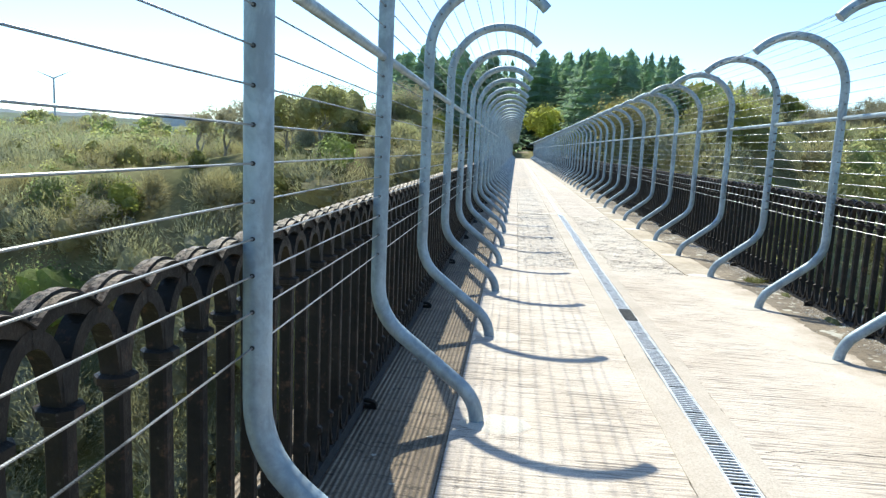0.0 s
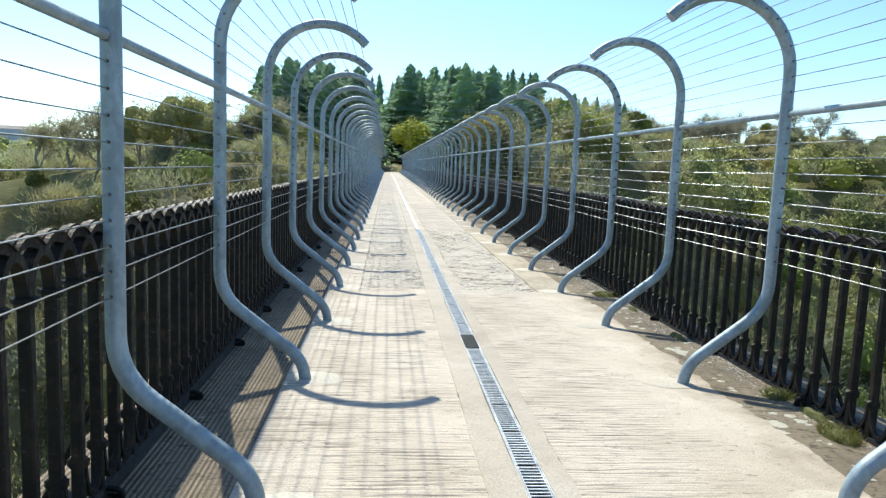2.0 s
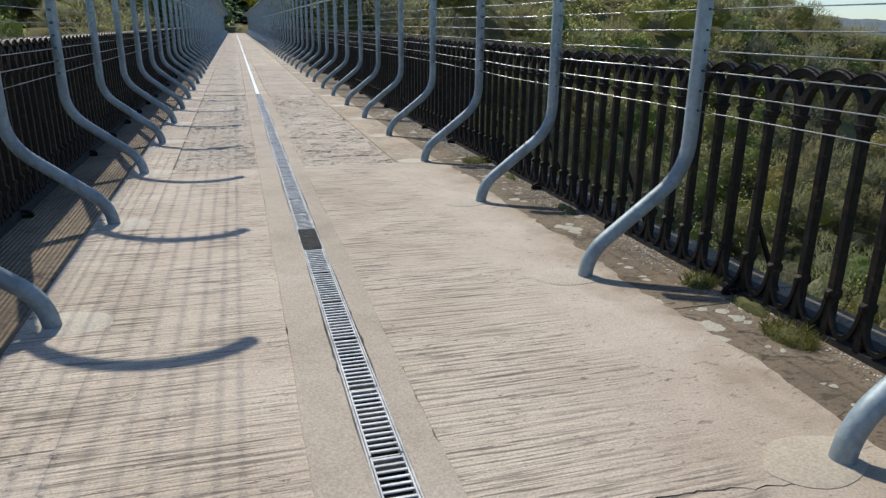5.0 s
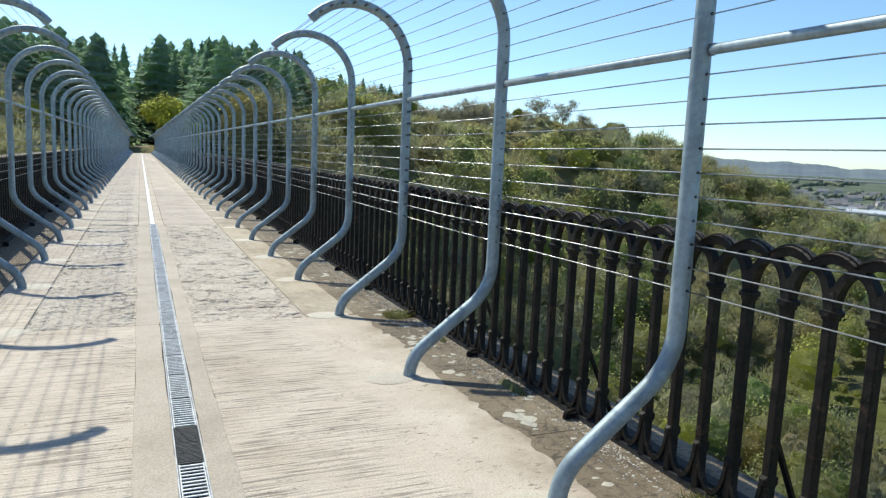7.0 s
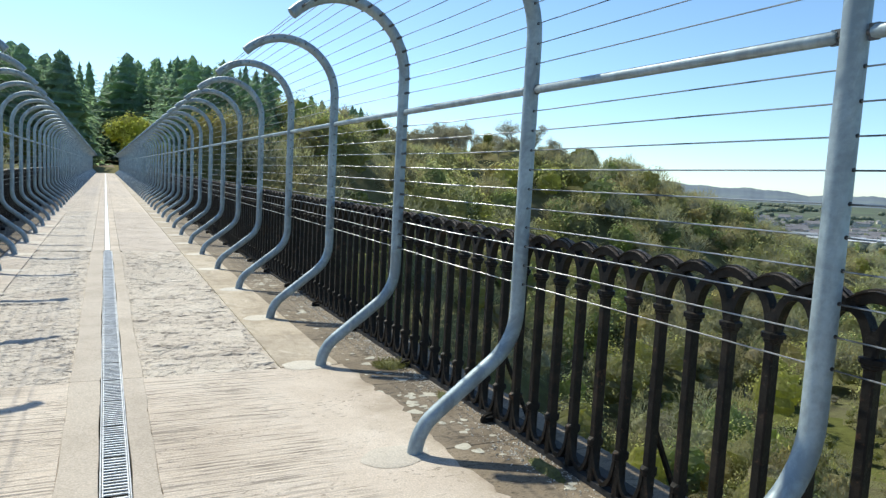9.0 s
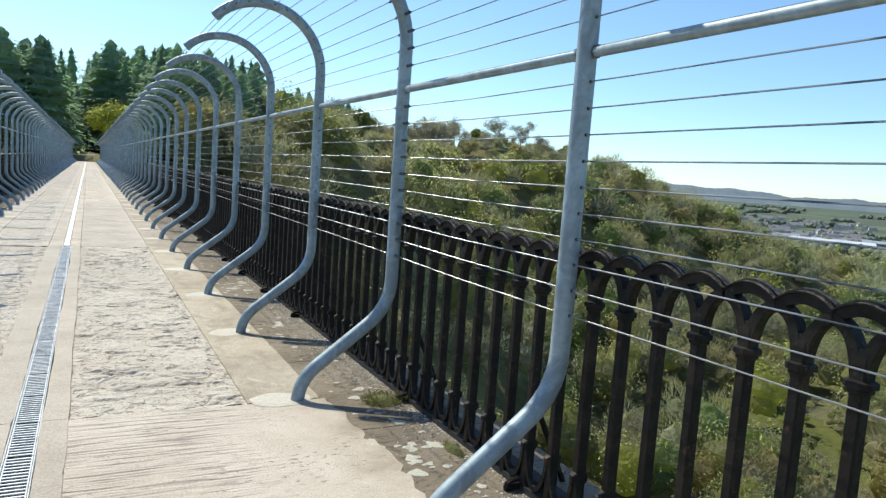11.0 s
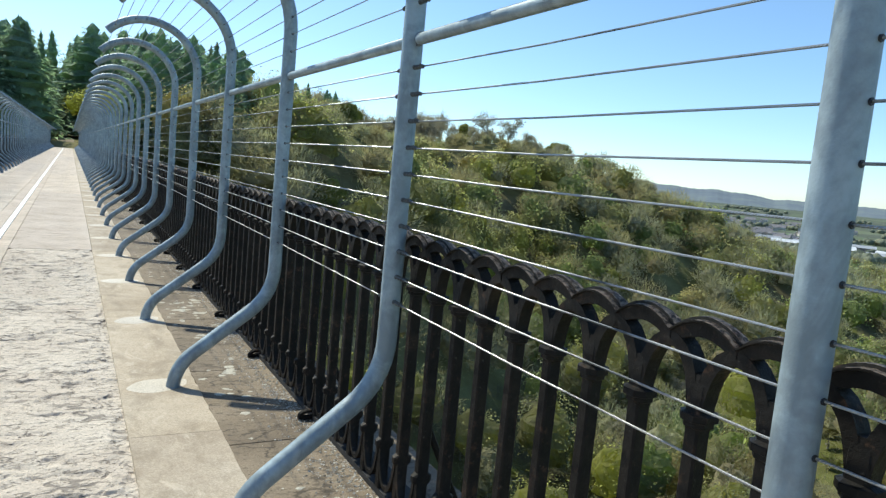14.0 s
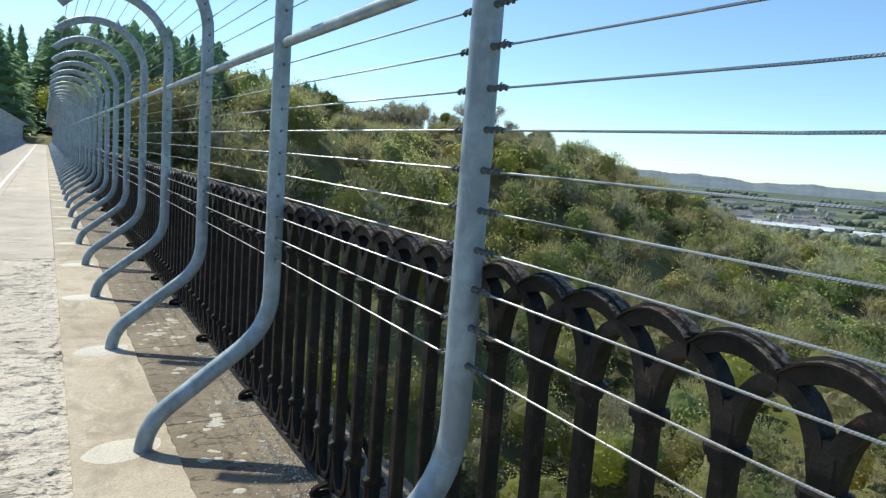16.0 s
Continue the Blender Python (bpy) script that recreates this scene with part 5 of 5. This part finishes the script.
def build_turbine():
    x, y = polar(-35.0, 1500)
    z = float(ground_height(x, y))
    t = new("wind_turbine")
    tagged(t, "distant pale wind turbine on a slender mast", "wind turbine")
    t.matrix_basis = pose(x, y, z, 0, 0, 35)
    hub = 94 - z
    part("mast", Shape().tube([(0, 0, -2), (0, 0, hub)], [2.3, 1.5], 10).mesh("mast", M_WHITE, True), t)
    part("nacelle", Shape().slab(-1.8, 1.8, -4, 5, hub - 1.5, hub + 2, 0.6).mesh("nacelle", M_WHITE), t)
    blade = Shape().add([(-1.4, -4.5, 0), (1.4, -4.2, 0), (0.3, -4.4, 32), (-0.3, -4.6, 32), (-1.2, -4.1, 0), (1.2, -3.8, 0), (0.2, -4.2, 32), (-0.2, -4.4, 32)],
                        [(0, 1, 2, 3), (4, 5, 6, 7), (0, 1, 5, 4), (1, 2, 6, 5), (2, 3, 7, 6), (3, 0, 4, 7)]).mesh("blade", M_WHITE)
    for a in (62, -68, 182):
        part("blade", blade, t, m=pose(0, 0, hub, 0, a, 0))
    x, y = polar(-26.4, 1350)
    s = new("hill_barn")
    tagged(s, "long low pale barn on the distant hilltop", "barn")
    s.matrix_basis = pose(x, y, float(ground_height(x, y)), 0, 0, 26)
    h = 33 - float(ground_height(x, y))
    part("cladding", Shape().box(-50, 50, -14, 14, -2, h).mesh("cladding", M_BARN), s)
    part("roof", Shape().add([(-51, -15, h), (51, -15, h), (46, 0, h + 6), (-46, 0, h + 6), (51, 15, h), (-51, 15, h)], [(0, 1, 2, 3), (3, 2, 4, 5), (1, 4, 2), (0, 3, 5)]).mesh("roof", M_TILE), s)


build_turbine()


# ---- small things on the deck ----
def blob(rng, cx, cy, r, z, out):
    n = 18
    k = [rng.uniform(0.35, 1.35) for _ in range(n)]
    k = [(k[i - 1] + k[i] * 2 + k[(i + 1) % n]) / 4 for i in range(n)]
    sq = rng.uniform(0.6, 1.0)
    ring = [(cx + r * k[i] * math.cos(6.283 * i / n), cy + r * sq * k[i] * math.sin(6.283 * i / n)) for i in range(n)]
    inner = [(cx + (x - cx) * 0.8, cy + (y - cy) * 0.8) for x, y in ring]
    out.add([(x, y, z) for x, y in ring] + [(x, y, z + 0.0012) for x, y in inner] + [(cx, cy, z + 0.0014)],
            [(i, (i + 1) % n, n + (i + 1) % n, n + i) for i in range(n)] + [(2 * n, n + i, n + (i + 1) % n) for i in range(n)])


def build_lichen():
    m = Mat("lichen", 0.95)
    c = m.ramp(m.noise(60, 5, 0.7), [(0.35, (0.40, 0.365, 0.29)), (0.6, (0.56, 0.525, 0.44))])
    m.bump(m.noise(120, 3, 0.6), 0.003, 0.8)
    m.color(c)
    rng = random.Random(2)
    s = Shape()
    for cx, cy, r in ((3.34, 6.88, 0.075), (3.37, 6.72, 0.06), (3.40, 6.79, 0.06), (3.31, 7.82, 0.06), (3.37, 7.72, 0.045), (3.19, 5.31, 0.05), (3.25, 4.97, 0.09), (3.29, 4.9, 0.06), (3.5, 9.22, 0.06), (3.28, 8.5, 0.07), (3.47, 5.1, 0.05), (3.4, 12.05, 0.06)):
        blob(rng, cx, cy, r, -0.0018, s)
    for _ in range(230):
        y = rng.uniform(1, 34)
        x = rng.uniform(3.17, 3.66)
        blob(rng, x, y, rng.uniform(0.006, 0.03), -0.0018, s)
    for _ in range(46):
        y = rng.uniform(3.5, 15)
        x = min(3.64, max(3.2, rng.gauss(3.4, 0.1)))
        for _ in range(rng.randint(1, 3)):
            blob(rng, x + rng.uniform(-0.05, 0.05), y + rng.uniform(-0.08, 0.08), rng.uniform(0.02, 0.05), -0.0018 + rng.uniform(0, 0.0004), s)
    for _ in range(60):
        blob(rng, rng.uniform(-0.65, -0.2), rng.uniform(0, 25), rng.uniform(0.006, 0.022), -0.0018, s)
    thing("lichen", s.mesh("lichen", m.m), "pale round lichen patches on the coping stones", "lichen", kind="stuff")


build_lichen()


def build_grit():
    m = Mat("grit", 0.95)
    m.color(m.ramp(m.island(), [(0, (0.3, 0.26, 0.2)), (0.5, (0.55, 0.5, 0.42)), (1, (0.78, 0.74, 0.67))]))
    rng = random.Random(12)
    s = Shape()

    def stone(x, y, r):
        p = [(x + r * a * rng.uniform(0.6, 1.2), y + r * b * rng.uniform(0.6, 1.2), -0.004 + r * c * rng.uniform(0.6, 1.2)) for a, b, c in ((1, 0, 0.3), (0, 1, 0.3), (-1, 0, 0.3), (0, -1, 0.3), (0, 0, 1))]
        s.add(p, [(0, 1, 4), (1, 2, 4), (2, 3, 4), (3, 0, 4)])

    for _ in range(4200):
        y = rng.uniform(1.5, 26)
        drift = 0.5 + 0.5 * math.sin(y * 1.9) * math.sin(y * 0.77 + 1)
        x = MID + PARAPET - 0.03 - abs(rng.gauss(0, 0.05 + 0.1 * drift))
        stone(x, y, rng.uniform(0.003, 0.011))
    for _ in range(2600):
        y = rng.choice((6.2, 7.6, 9.1, 10.2, 10.9, 11.6, 12.4, 13.3)) + rng.gauss(0, 0.22)
        stone(MID + PARAPET - 0.02 - abs(rng.gauss(0, 0.13)), y, rng.uniform(0.003, 0.009))
    for _ in range(700):
        stone(rng.uniform(-0.7, 3.5), rng.uniform(2, 20), rng.uniform(0.002, 0.006))
    thing("grit", s.mesh("grit", m.m), "loose grit and dry debris along the parapet foot", "grit", kind="stuff")


build_grit()


def build_tufts():
    rng = random.Random(6)
    moss = plain("moss", (0.13, 0.13, 0.045), 0.4, 40, 0.95, 0.01)
    for cx, cy, w, d, n, h in ((3.55, 9.62, 0.16, 0.13, 420, 0.06), (3.6, 5.5, 0.11, 0.1, 260, 0.07), (3.57, 4.72, 0.11, 0.17, 520, 0.065), (3.64, 5.1, 0.06, 0.16, 160, 0.04), (3.6, 7.35, 0.05, 0.2, 120, 0.03), (3.62, 8.7, 0.05, 0.12, 80, 0.04)):
        tuft = new("grass_tuft")
        tagged(tuft, "small tuft of grass and moss at the parapet foot", "grass tuft", "grass tufts")
        tuft.matrix_basis = pose(cx, cy, -0.006)
        mound = Shape()
        ring = 12
        v = [(0, 0, 0.045)]
        for f, z in ((0.55, 0.038), (1.0, 0.0)):
            v += [(w * f * math.cos(6.283 * i / ring) * rng.uniform(0.8, 1.1), d * f * math.sin(6.283 * i / ring) * rng.uniform(0.8, 1.1), z * rng.uniform(0.7, 1.2)) for i in range(ring)]
        q = [(0, 1 + i, 1 + (i + 1) % ring) for i in range(ring)] + [(1 + i, 13 + i, 13 + (i + 1) % ring, 1 + (i + 1) % ring) for i in range(ring)]
        mound.add(v, q)
        part("moss_pad", mound.mesh("moss_pad", moss, True), tuft)
        s = Shape()
        for _ in range(n):
            r, a = math.sqrt(rng.random()), rng.uniform(0, 6.283)
            x, y = w * r * math.cos(a), d * r * math.sin(a)
            b = rng.uniform(0, 6.283)
            lean = rng.uniform(0.1, 0.9) * h
            hh = h * rng.uniform(0.4, 1.2)
            c, e = math.cos(b), math.sin(b)
            s.add([(x - e * 0.002, y + c * 0.002, 0.005), (x + e * 0.002, y - c * 0.002, 0.005), (x + c * lean * 0.5 + e * 0.0015, y + e * lean * 0.5 - c * 0.0015, hh * 0.7), (x + c * lean, y + e * lean, hh)], [(0, 1, 2, 3)])
        tagged(part("grass", s.mesh("grass", M_GRASS), tuft), kind="stuff")


build_tufts()


def build_path_end():
    """The earth path that carries on past the far end of the deck."""
    m = Mat("earth_path", 0.95)
    m.color(m.ramp(m.noise(0.8, 5, 0.65), [(0.35, (0.16, 0.12, 0.08)), (0.65, (0.26, 0.21, 0.14))]))
    m.bump(m.noise(3, 4, 0.6), 0.05, 0.6)
    v, q = [], []
    for i in range(24):
        y = END - 0.2 + i * 3.0
        z = max(float(ground_height(MID, y)), float(ground_height(MID + 1.5, y)), float(ground_height(MID - 1.5, y))) + 0.06
        if i == 0:
            z = -0.02
        w = 1.5 + 0.1 * math.sin(i)
        v += [(MID - w, y, z - 0.03), (MID, y, z), (MID + w, y, z - 0.03)]
    q = [(3 * i + k, 3 * i + k + 1, 3 * i + k + 4, 3 * i + k + 3) for i in range(23) for k in range(2)]
    me = Shape().add(v, q).mesh("earth_path", m.m, True)
    thing("road", me, "brown earth path leading on into the trees", "path", kind="structure")


build_path_end()
